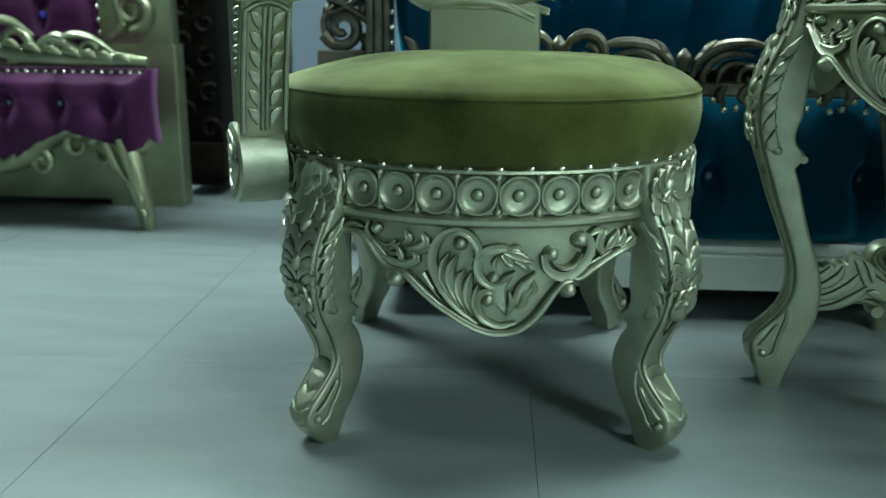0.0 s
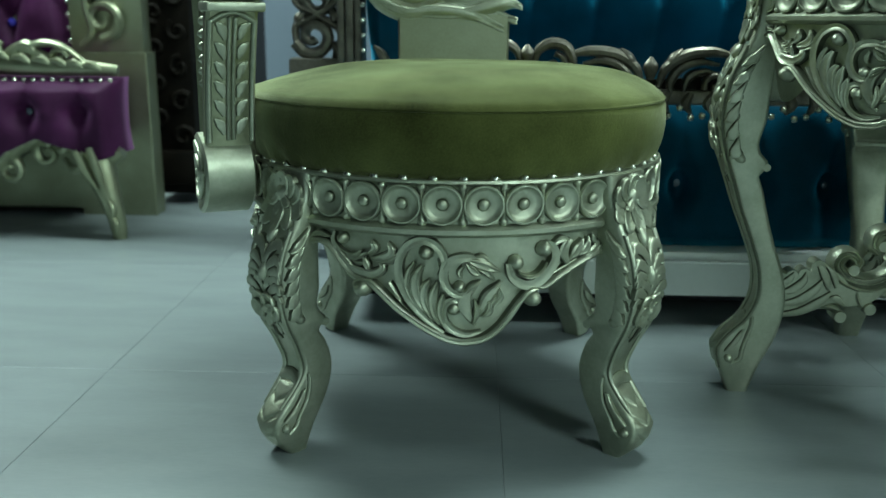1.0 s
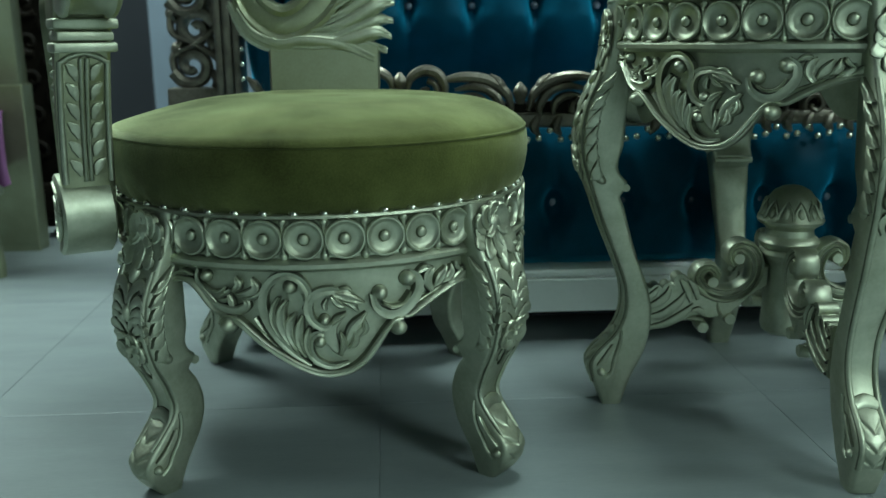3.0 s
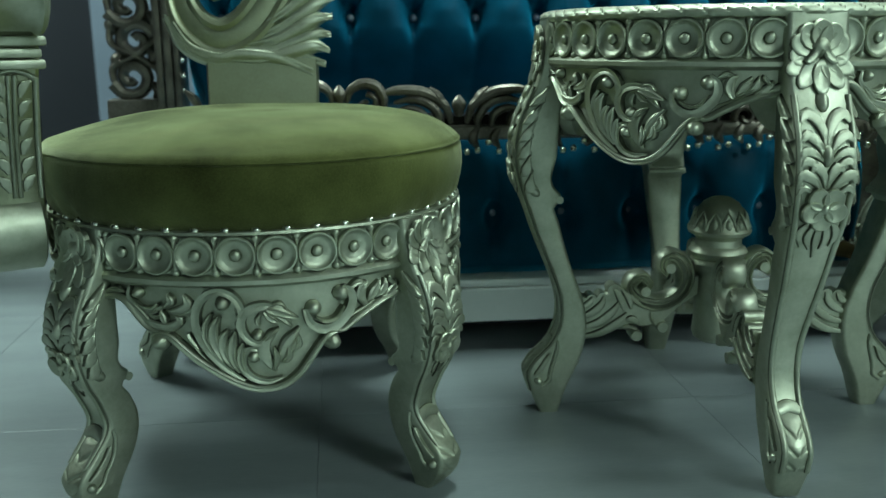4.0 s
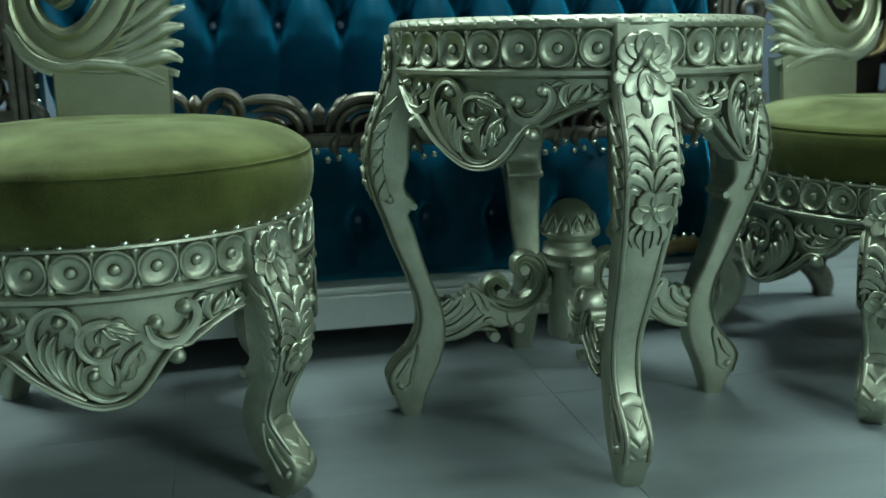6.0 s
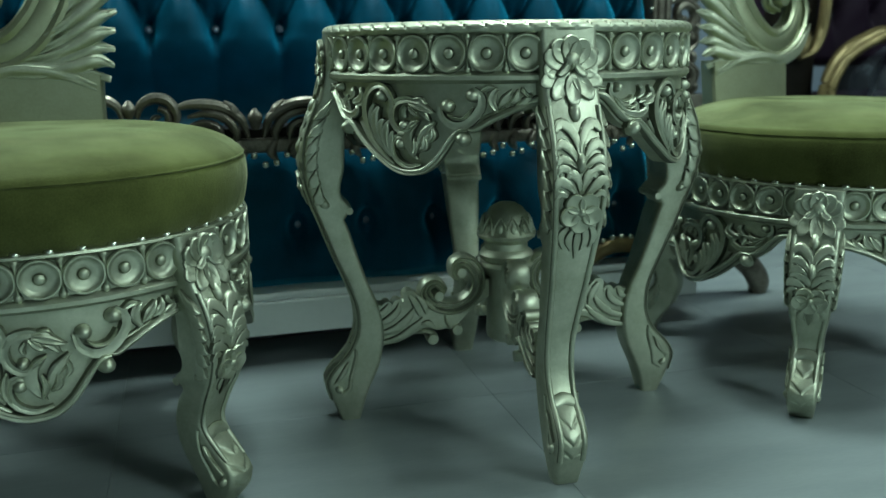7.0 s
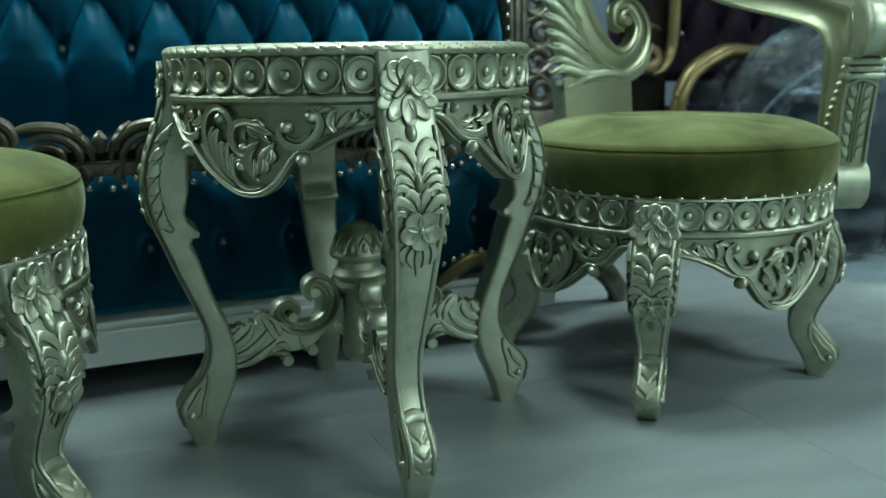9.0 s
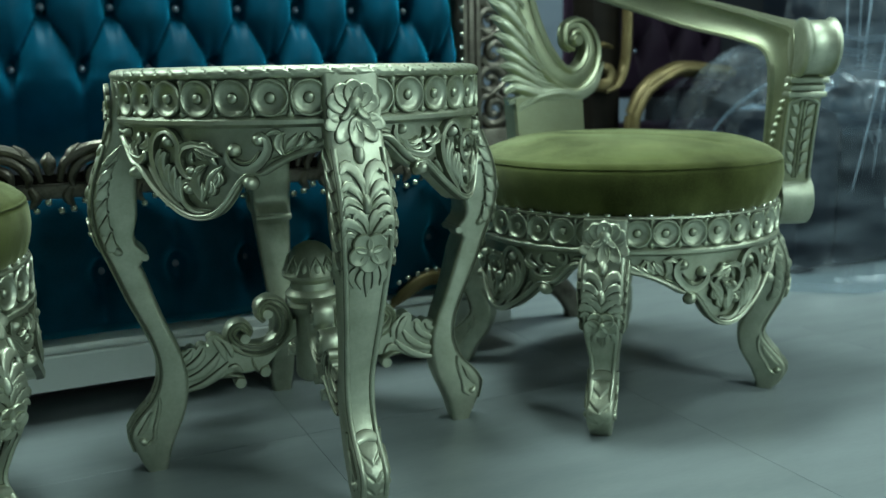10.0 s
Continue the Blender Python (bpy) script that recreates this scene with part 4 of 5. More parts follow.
    # the S band with its two volutes, and a raised rail along each edge
    band = [(0.076, 0.220), (0.084, 0.229), (0.082, 0.243), (0.070, 0.249), (0.055, 0.241), (0.046, 0.224), (0.046, 0.204), (0.057, 0.186), (0.078, 0.174), (0.101, 0.174), (0.122, 0.184), (0.132, 0.199), (0.127, 0.212), (0.114, 0.216), (0.104, 0.206), (0.106, 0.198)]
    wide = [0.005, 0.006, 0.008, 0.009, 0.0105, 0.011, 0.011, 0.011, 0.0115, 0.011, 0.010, 0.009, 0.008, 0.007, 0.006, 0.005]
    core = add("scroll")
    tube(core, [(r, 0, z) for r, z in band], wide, 12, 90, 1.25, (0, 1, 0), 4.0)
    # whole core dark, painting shade into the lines between the rails
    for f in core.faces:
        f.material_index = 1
    for side in (-0.80, 0.0, 0.80):
        rail = []
        for i, (r, z) in enumerate(band):
            r2, z2 = band[min(i + 1, len(band) - 1)]
            r1, z1 = band[max(i - 1, 0)]
            t = Vector((r2 - r1, z2 - z1)).normalized()
            rail.append((r - t.y * wide[i] * side, 0, z + t.x * wide[i] * side))
        tube(add("scroll_rail"), rail, [0.0034], 8, 90, 4.7 if side else 4.4, (0, 1, 0), 3.0)
    for r, z, e in ((0.073, 0.230, 0.0095), (0.110, 0.194, 0.0095), (0.121, 0.123, 0.0100), (0.081, 0.136, 0.0100)):
        tube(add("scroll_eye"), [(r, -0.0165, z), (r, -0.0150, z), (r, 0.0150, z), (r, 0.0165, z)], [e * 0.55, e * 0.9, e * 0.9, e * 0.55], 14, 10)
    for r, z, e in ((0.158, 0.196, 0.0100), (0.176, 0.184, 0.0085), (0.193, 0.182, 0.0080)):
        tube(add("lobe"), [(r, -hw - 0.001, z), (r, hw + 0.001, z)], [e], 14, 3)
    tube(add("scroll"), [(0.150, 0, 0.134), (0.138, 0, 0.136), (0.126, 0, 0.133), (0.118, 0, 0.126)], [0.004, 0.006, 0.006, 0.005], 8, 16, 2.3, (0, 1, 0))
    tube(add("scroll"), [(0.098, 0, 0.172), (0.100, 0, 0.156), (0.094, 0, 0.142), (0.084, 0, 0.136)], [0.005, 0.007, 0.007, 0.005], 8, 18, 2.1, (0, 1, 0))
    for d in (-1, 1):
        fs = lambda u, v, h: (u, d * (hw + h), v)
        for pts, w in (([(0.207, 0.123), (0.178, 0.129), (0.152, 0.145), (0.137, 0.160)], [0.003, 0.0062, 0.0062, 0.002]), ([(0.207, 0.139), (0.182, 0.145), (0.162, 0.160), (0.150, 0.178)], [0.003, 0.0068, 0.0068, 0.002]),
                       ([(0.207, 0.156), (0.191, 0.162), (0.178, 0.174), (0.174, 0.188)], [0.003, 0.0066, 0.0060, 0.002]), ([(0.207, 0.172), (0.198, 0.176), (0.191, 0.187)], [0.003, 0.0056, 0.002]),
                       ([(0.141, 0.162), (0.147, 0.182), (0.158, 0.199)], [0.002, 0.0066, 0.003]), ([(0.131, 0.166), (0.135, 0.183), (0.146, 0.198)], [0.002, 0.0056, 0.002]), ([(0.140, 0.150), (0.128, 0.150), (0.117, 0.140)], [0.002, 0.0058, 0.002])):
            stroke(add("leaf"), fs, pts, w, 0.0058, n=14)
    cv_me = finish(made, SILVER, 60)
    for a in (0, 90, 180, 270):
        st = part("stretcher", str_me, SILVER, th, "scrolled carved stretcher")
        st.matrix_local = pose(0, 0, 0, 0, 0, a)
        place(cv_me, SILVER, st)
    return th


side_table(pose(0.674, 1.246, 0, 0, 0, -4))


# ---- blue sofa ----
BTN = bmesh.new()
lathe(BTN, [(0.0088, 0.0), (0.0090, 0.002), (0.0065, 0.005), (0.0035, 0.0065), (0.0001, 0.007)], 8)
BTN_ME = mesh_of("button", BTN, GEM, 20)


def tufted(x0, x1, z0, z1, bx, bz, dx, dz, rows, depth, y_at, nx, nz, fold=1.0, wide=1.0):
    """A padded surface facing -y with deep buttoned diamonds; rows: number of button rows above bz."""
    bm = bmesh.new()
    grid = []
    ztop = bz + (rows - 1) * dz
    for j in range(nz + 1):
        z = z0 + (z1 - z0) * j / nz
        row = []
        for i in range(nx + 1):
            x = x0 + (x1 - x0) * i / nx
            p = (x - bx) / dx
            q = (z - bz) / dz
            a, b = (p + q / 2), (p - q / 2)
            f = (abs(math.sin(math.pi * a)) * abs(math.sin(math.pi * b))) ** 0.42
            inside = min(1, max(0, (q + 0.15) / 0.3)) * min(1, max(0, (rows - 1 - q + 0.15) / 0.3))
            tuft = f * inside + (1 - inside) * (0.62 + 0.25 * abs(math.sin(math.pi * (p + (0 if q < 0.5 else 0.5 * (rows - 1))))))
            pit = 0
            for rr in range(rows):
                off = 0.5 * (rr % 2)
                ddx = (p - off - round(p - off)) * dx
                ddz = z - (bz + rr * dz)
                pit += math.exp(-(ddx ** 2) / (0.00022 * wide) - ddz ** 2 / (0.0006 if ddz > 0 else 0.0010))
                pit += fold * 0.45 * math.exp(-(ddx ** 2) / (0.00012 * wide) - ddz ** 2 / 0.0045)
            edge = min(1, (x - x0) / 0.03, (x1 - x) / 0.03, (z - z0) / 0.03, (z1 - z) / 0.03)
            y = y_at(z) - (tuft * depth + 0.02) * math.sqrt(max(0, edge)) + min(1, pit) * depth * 0.75 * max(0, edge)
            y += noise.noise(Vector((x * 14, z * 14, 0.3))) * 0.003
            row.append(bm.verts.new((x, y, z)))
        grid.append(row)
    for j in range(nz):
        for i in range(nx):
            bm.faces.new((grid[j][i], grid[j][i + 1], grid[j + 1][i + 1], grid[j + 1][i]))
    # sides and back
    rim = grid[0] + [r[-1] for r in grid[1:]] + grid[-1][-2::-1] + [r[0] for r in grid[-2:0:-1]]
    back = [bm.verts.new((v.co.x, y_at(v.co.z) + 0.05, v.co.z)) for v in rim]
    n = len(rim)
    for i in range(n):
        bm.faces.new((rim[i], back[i], back[(i + 1) % n], rim[(i + 1) % n]))
    bm.faces.new(back)
    return bm


def openwork(parent, name, mat, curls, y, depth=0.02):
    """Pierced scroll carving: each curl is a path in x and z with radii."""
    for pts, rad in curls:
        bm = bmesh.new()
        tube(bm, [(x, y, z) for x, z in pts], rad, 9, 6 * len(pts), depth / max(rad) / 2, (0, 1, 0))
        part(name, bm, mat, parent)


def spiral(cx, cz, r0, turns, a0, sgn, n=12):
    return [(cx + r0 * (1 - 0.8 * i / n) * math.cos(radians(a0) + sgn * turns * 2 * math.pi * i / n), cz + r0 * (1 - 0.8 * i / n) * math.sin(radians(a0) + sgn * turns * 2 * math.pi * i / n)) for i in range(n + 1)]


SX0, SX1 = -0.225, 1.312
sofa = thing("sofa", pose(0, 0, 0), "teal blue tufted velvet sofa with dark antique silver carved frame", "sofa")
back_y = lambda z: 2.005 + 0.10 * (z - 0.6) + 2.4 * max(0.0, 0.605 - z) ** 1.6
part("back_cushion", tufted(SX0, SX1, 0.40, 1.05, 0.273, 0.621, 0.1385, 0.130, 4, 0.050, back_y, 300, 130), TEAL, sofa, "deep buttoned teal velvet back", 180)
for rr in range(4):
    k = -4
    while k < 9:
        x = 0.273 + 0.1385 * (k + 0.5 * (rr % 2))
        k += 1
        if SX0 + 0.03 < x < SX1 - 0.03:
            o = part("button", BTN_ME, GEM, sofa)
            z = 0.621 + 0.13 * rr
            o.matrix_local = pose(x, back_y(z) - 0.016, z, 90, 0, 0)
FRONT_TAB = spline_tab([(0.10, 1.650), (0.13, 1.636), (0.20, 1.622), (0.27, 1.612), (0.33, 1.618), (0.38, 1.636), (0.43, 1.660)], 60)
front_y = lambda z: interp(FRONT_TAB, z)
FX0, FX1 = -0.17, 1.12
part("seat_front", tufted(FX0, FX1, 0.128, 0.425, 0.387, 0.253, 0.1325, 0.2, 1, 0.048, front_y, 240, 80, 1.5, 3.0), TEAL, sofa, "buttoned teal velvet seat front", 180)
x = 0.387 - 4 * 0.1325
while x < FX1 - 0.03:
    if x > FX0 + 0.03:
        o = part("button", BTN_ME, GEM, sofa)
        o.matrix_local = pose(x, front_y(0.253) - 0.004, 0.253, 90, 0, 0)
    x += 0.1325
bm = bmesh.new()
box(bm, FX0 + 0.01, FX1 - 0.01, 1.62, 2.02, 0.26, 0.392, 0.02)
part("seat", bm, TEAL, sofa, "teal velvet seat")
bm = bmesh.new()
box(bm, -0.215, 1.22, 1.545, 2.10, 0.056, 0.120, 0.003)
part("plinth", bm, PLINTH, sofa, "pale painted plinth board", 8)
bm = bmesh.new()
box(bm, -0.21, 1.21, 1.553, 2.08, 0.1205, 0.136, 0.003)
part("base_rail", bm, PLINTH, sofa)
# added near-black board that stands in for the deep shade below the plinth
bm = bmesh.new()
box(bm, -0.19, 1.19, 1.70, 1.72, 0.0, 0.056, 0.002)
part("plinth_shade_board", bm, WALLD, sofa, "dark board added for the shade under the plinth", 8)
for fx in (-0.15, 0.5, 1.14):
    bm = bmesh.new()
    box(bm, fx - 0.03, fx + 0.03, 1.75, 1.81, 0.0, 0.058, 0.003)
    part("foot", bm, BROWN, sofa)
bm = bmesh.new()
tube(bm, [(1.20, 1.70, 0.24), (1.28, 1.69, 0.20), (1.37, 1.685, 0.135), (1.44, 1.685, 0.075), (1.475, 1.688, 0.03), (1.475, 1.69, 0.0)], [0.05, 0.05, 0.038, 0.028, 0.027, 0.022], 12, 26, 0.8, (0, 1, 0))
part("leg", bm, BRONZE, sofa, "curved dark carved leg")
bm = bmesh.new()
box(bm, 1.118, 1.20, 1.605, 1.72, 0.122, 0.42, 0.02)
part("front_corner", bm, BRONZE, sofa, "dark carved front corner")
bm = bmesh.new()
tube(bm, [(0.93, 1.560, 0.118), (0.97, 1.552, 0.150), (1.02, 1.550, 0.176), (1.08, 1.552, 0.170), (1.13, 1.565, 0.140)], [0.006, 0.014, 0.017, 0.016, 0.012], 10, 24, 1.0, (0, 1, 0))
trim = part("lower_trim", bm, GOLD, sofa, "old gold carved trim under the seat front")
for i in range(9):
    o = part("nail", NAIL_ME, NAIL, sofa)
    o.matrix_local = pose(0.95 + i * 0.021, 1.536, 0.178 + 0.020 * math.sin(i / 8 * math.pi), 90, 0, 0)
# carved rail above the seat front
bm = bmesh.new()
box(bm, FX0, FX1, 1.542, 1.575, 0.398, 0.424, 0.006)
rail = part("carved_rail", bm, BRONZE, sofa, "dark silver carved scroll rail")
bm = bmesh.new()
loops = []
for i in range(80):
    xx = FX0 + (FX1 - FX0) * i / 79
    zt = 0.448 + 0.008 * math.cos((xx - 0.105) / 0.42 * 2 * math.pi)
    loops.append([(xx, 1.556, 0.40), (xx, 1.574, 0.40), (xx, 1.574, zt), (xx, 1.556, zt)])
rings(bm, loops)
part("backing", bm, BROWN, rail, "dark brown board behind the scrolls")
curls = []
for cx in (-0.315, 0.105, 0.525, 0.945):
    knots = [(cx, 0.466, 0.482, 0.497), (cx + 0.21, 0.440, 0.462, 0.478)]
    for kx, k0, k1, k2 in knots:
        curls.append(([(kx, k0), (kx, k1), (kx, k2)], [0.006, 0.013, 0.003]))
    for d in (-1, 1):
        curls.append(([(cx + d * 0.012, 0.466), (cx + d * 0.020, 0.488), (cx + d * 0.042, 0.499), (cx + d * 0.066, 0.492), (cx + d * 0.077, 0.468), (cx + d * 0.068, 0.446)], [0.004, 0.008, 0.010, 0.010, 0.008, 0.004]))
        curls.append((spiral(cx + d * 0.047, 0.462, 0.020, 1.1, 90, -d), [0.006, 0.006, 0.004]))
        curls.append(([(cx + d * 0.070, 0.480), (cx + d * 0.105, 0.487), (cx + d * 0.150, 0.482), (cx + d * 0.184, 0.460), (cx + d * 0.196, 0.428)], [0.004, 0.009, 0.010, 0.009, 0.004]))
        curls.append(([(cx + d * 0.095, 0.466), (cx + d * 0.130, 0.471), (cx + d * 0.160, 0.460), (cx + d * 0.176, 0.436), (cx + d * 0.172, 0.418)], [0.003, 0.008, 0.009, 0.008, 0.003]))
        curls.append(([(cx + d * 0.092, 0.448), (cx + d * 0.122, 0.455), (cx + d * 0.146, 0.444), (cx + d * 0.152, 0.420)], [0.003, 0.007, 0.008, 0.003]))
        curls.append(([(cx + d * 0.182, 0.462), (cx + d * 0.172, 0.478), (cx + d * 0.158, 0.492)], [0.006, 0.008, 0.002]))
        curls.append((spiral(cx + d * 0.098, 0.432, 0.022, 1.1, 200, d), [0.007, 0.006, 0.004]))
        for q in range(5):
            curls.append(([(cx + d * (0.025 + q * 0.038), 0.418), (cx + d * (0.033 + q * 0.038), 0.401), (cx + d * (0.023 + q * 0.038), 0.384)], [0.006, 0.010, 0.003]))
curls = [c for c in curls if all(FX0 < p[0] < FX1 for p in c[0])]
openwork(rail, "scroll", BRONZE, curls, 1.545, 0.02)
n = 66
for i in range(n):
    xx = FX0 + 0.01 + (FX1 - FX0 - 0.02) * i / (n - 1)
    o = part("nail", NAIL_ME, NAIL, sofa)
    o.matrix_local = pose(xx, 1.540, 0.384 + 0.010 * math.cos(i * 2.1), 90, 0, 0) @ Matrix.Scale(1.15, 4)
# side posts of the back with pierced panels
for side, xp in ((-1, SX0), (1, SX1)):
    pst = None
    for a, b in ((0.022, 0.040), (0.006, 0.020), (0.042, 0.058)):
        bm = bmesh.new()
        box(bm, xp + side * a if side > 0 else xp - b, xp + b if side > 0 else xp - a, 1.955, 2.06, 0.076, 1.1, 0.004)
        if pst is None:
            pst = part("side_post", bm, BRONZE, sofa, "fluted dark side post")
        else:
            part("flute", bm, BRONZE, pst)
    for i in range(16):
        o = part("nail", NAIL_ME, NAIL, sofa)
        o.matrix_local = pose(xp + side * 0.001, 1.955, 0.47 + i * 0.032, 90, 0, 0)
    c0 = xp + side * 0.108
    pan = []
    for q in range(4):
        z = 0.47 + q * 0.15
        pan.append((spiral(c0 + side * 0.008, z + 0.03, 0.044, 1.3, 200, 1), [0.014, 0.013, 0.010]))
        pan.append((spiral(c0 - side * 0.006, z + 0.105, 0.042, 1.3, 20, 1), [0.014, 0.013, 0.010]))
        for q2, (ax, az) in enumerate(((-0.03, 0.065), (0.03, 0.075), (-0.035, 0.14), (0.035, 0.0))):
            pan.append(([(c0 + ax, z + az - 0.02), (c0 + ax * 1.3, z + az), (c0 + ax * 0.7, z + az + 0.022)], [0.005, 0.013, 0.004]))
        pan.append(([(c0 - 0.042, z), (c0 - 0.046, z + 0.05), (c0, z + 0.075), (c0 + 0.045, z + 0.11), (c0 + 0.04, z + 0.15)], [0.007, 0.009, 0.010, 0.009, 0.007]))
        pan.append(([(c0 + 0.045, z), (c0 + 0.05, z + 0.04), (c0 + 0.01, z + 0.07), (c0 - 0.045, z + 0.1), (c0 - 0.045, z + 0.15)], [0.006, 0.008, 0.008, 0.008, 0.006]))
    bm = bmesh.new()
    box(bm, c0 - 0.06, c0 + 0.06, 1.97, 2.05, 0.076, 0.452, 0.005)
    pn = part("side_panel", bm, BRONZE, sofa, "pierced scroll panel of dark silver wood")
    openwork(pn, "scroll", BRONZE, pan, 2.0, 0.03)


# ---- purple sofa ----
ps = thing("sofa", pose(0, 0, 0), "purple tufted velvet sofa with champagne carved legs and plinth", "sofa")
PX0, PX1 = -2.3, -0.845
pf_y = lambda z: 2.165 - 0.02 * math.sin(max(0, min(1, (z - 0.2) / 0.2)) * math.pi)
SCALLOP = sorted([(-0.845, 0.212), (-0.90, 0.196), (-0.96, 0.225), (-1.04, 0.250), (-1.12, 0.215), (-1.19, 0.168), (-1.30, 0.152), (-1.42, 0.165), (-1.6, 0.24), (-2.3, 0.2)])
pbm = tufted(PX0, PX1, 0.150, 0.392, -1.064, 0.312, 0.129, 0.1, 1, 0.052, pf_y, 200, 50, 0.5, 4.0)
for v in pbm.verts:
    v.co.z = max(v.co.z, interp(SCALLOP, v.co.x))
part("seat_front", pbm, PURPLE, ps, "buttoned purple velvet seat front", 180)
part("back_cushion", tufted(PX0, -1.062, 0.43, 1.0, -1.209, 0.520, 0.15, 0.14, 3, 0.034, lambda z: 2.40, 160, 90), PURPLE, ps, "deep buttoned purple velvet back", 180)
for k in range(8):
    o = part("button", BTN_ME, GEM, ps)
    o.matrix_local = pose(-1.064 - k * 0.129, pf_y(0.3) - 0.012, 0.312, 90, 0, 0)
btn_b = bmesh.new()
lathe(btn_b, [(0.011, 0.0), (0.0112, 0.002), (0.008, 0.006), (0.004, 0.0075), (0.0001, 0.008)], 8)
btn_blue = mesh_of("button", btn_b, GEMBLUE, 20)
for rr in range(3):
    for k in range(7):
        o = part("button", btn_blue, GEMBLUE, ps, "blue crystal button")
        o.matrix_local = pose(-1.209 - 0.15 * (k - 0.5 * (rr % 2)) - 0.0, 2.376, 0.520 + rr * 0.14, 90, 0, 0)
bm = bmesh.new()
box(bm, PX0, -0.862, 2.39, 2.46, 0.018, 0.445, 0.004)
box(bm, -1.072, -0.863, 2.391, 2.459, 0.0, 0.05, 0.002)
part("base_panel", bm, CHAMPAGNE, ps, "flat champagne-painted base panel", 8)
bm = bmesh.new()
box(bm, PX0, -0.88, 2.47, 2.50, 0.0, 0.40, 0.003)
part("back_board", bm, BROWN, ps, "dark board behind the base panel")
bm = bmesh.new()
box(bm, PX0, PX1 - 0.07, 2.19, 2.38, 0.23, 0.38, 0.01)
part("seat", bm, PURPLE, ps)
bm = bmesh.new()
box(bm, PX0, -0.87, 2.395, 2.455, 0.445, 1.05, 0.004)
part("back_panel", bm, CHAMPAGNE, ps, "champagne-painted back frame")
bm = bmesh.new()
tube(bm, [(-2.3, 2.15, 0.43), (-1.6, 2.15, 0.46), (-1.30, 2.15, 0.445), (-1.15, 2.15, 0.425), (-1.03, 2.15, 0.418), (-0.93, 2.15, 0.416), (-0.85, 2.16, 0.410)], [0.020, 0.024, 0.024, 0.024, 0.023, 0.020, 0.013], 10, 60, 1.0)
rl = part("carved_rail", bm, CHAMPAGNE, ps, "champagne carved rail above the seat front")
openwork(rl, "scroll", CHAMPAGNE, [(spiral(-1.06, 0.448, 0.030, 1.2, 200, -1), [0.010, 0.009, 0.005]), (spiral(-0.985, 0.436, 0.024, 1.2, 10, 1), [0.009, 0.008, 0.005]), ([(-1.10, 0.43), (-1.04, 0.47), (-0.98, 0.468), (-0.92, 0.43)], [0.006, 0.010, 0.009, 0.004]), ([(-1.33, 0.43), (-1.26, 0.50), (-1.18, 0.505), (-1.12, 0.47)], [0.008, 0.013, 0.012, 0.005]),
    
    (spiral(-1.17, 0.455, 0.045, 1.2, 250, 1), [0.014, 0.012, 0.007]), (spiral(-1.27, 0.46, 0.05, 1.2, 290, -1), [0.014, 0.012, 0.007]),
    ([(-1.14, 0.42), (-1.08, 0.462), (-1.02, 0.442), (-0.96, 0.420)], [0.010, 0.014, 0.012, 0.004]), ([(-1.22, 0.42), (-1.22, 0.47), (-1.22, 0.52)], [0.012, 0.016, 0.004])], 2.145, 0.03)
for i in range(46):
    o = part("nail", NAIL_ME, NAIL, ps)
    o.matrix_local = pose(-0.86 - i * 0.0235, 2.132, 0.386, 90, 0, 0) @ Matrix.Scale(1.3, 4)
for i in range(14):
    o = part("nail", NAIL_ME, NAIL, ps)
    o.matrix_local = pose(-1.058, 2.372, 0.44 + i * 0.034, 90, 0, 0) @ Matrix.Scale(1.3, 4)
# pierced side scrolls of the back
openwork(ps, "back_scroll", CHAMPAGNE, [(spiral(-0.965, 0.53, 0.052, 1.3, 270, 1), [0.015, 0.013, 0.007]), (spiral(-0.955, 0.66, 0.055, 1.3, 90, 1), [0.015, 0.013, 0.007]),
                                        ([(-1.02, 0.46), (-0.99, 0.5), (-1.0, 0.58), (-0.93, 0.62), (-0.92, 0.70)], [0.010, 0.012, 0.012, 0.012, 0.008])], 2.365, 0.03)
# carved lower rail and leg
bm = bmesh.new()
tube(bm, [(-0.845, 2.14, 0.215), (-0.90, 2.14, 0.195), (-0.96, 2.14, 0.225), (-1.04, 2.14, 0.250), (-1.12, 2.14, 0.215), (-1.19, 2.14, 0.165), (-1.30, 2.14, 0.150), (-1.42, 2.14, 0.165), (-1.6, 2.14, 0.24), (-2.3, 2.14, 0.2)], [0.016, 0.022, 0.024, 0.026, 0.026, 0.026, 0.025, 0.024, 0.022, 0.018], 10, 70, 1.2, (0, 1, 0))
lr = part("lower_rail", bm, CHAMPAGNE, ps, "scalloped champagne carved lower rail")
for i in range(40):
    t = i / 39
    pz = [(-0.86, 0.225), (-0.96, 0.245), (-1.04, 0.268), (-1.12, 0.235), (-1.19, 0.185), (-1.30, 0.17)]
    q = smooth_path(pz, 40)[i]
    o = part("nail", NAIL_ME, NAIL, ps)
    o.matrix_local = pose(q[0], 2.128, q[1], 90, 0, 0) @ Matrix.Scale(1.1, 4)
openwork(lr, "scroll", CHAMPAGNE, [(spiral(-1.03, 0.21, 0.035, 1.2, 60, 1), [0.011, 0.010, 0.006]), (spiral(-1.13, 0.165, 0.035, 1.2, 120, -1), [0.011, 0.010, 0.006]),
                                   ([(-0.92, 0.19), (-0.97, 0.17), (-0.99, 0.2)], [0.008, 0.012, 0.004])], 2.135, 0.026)
bm = bmesh.new()
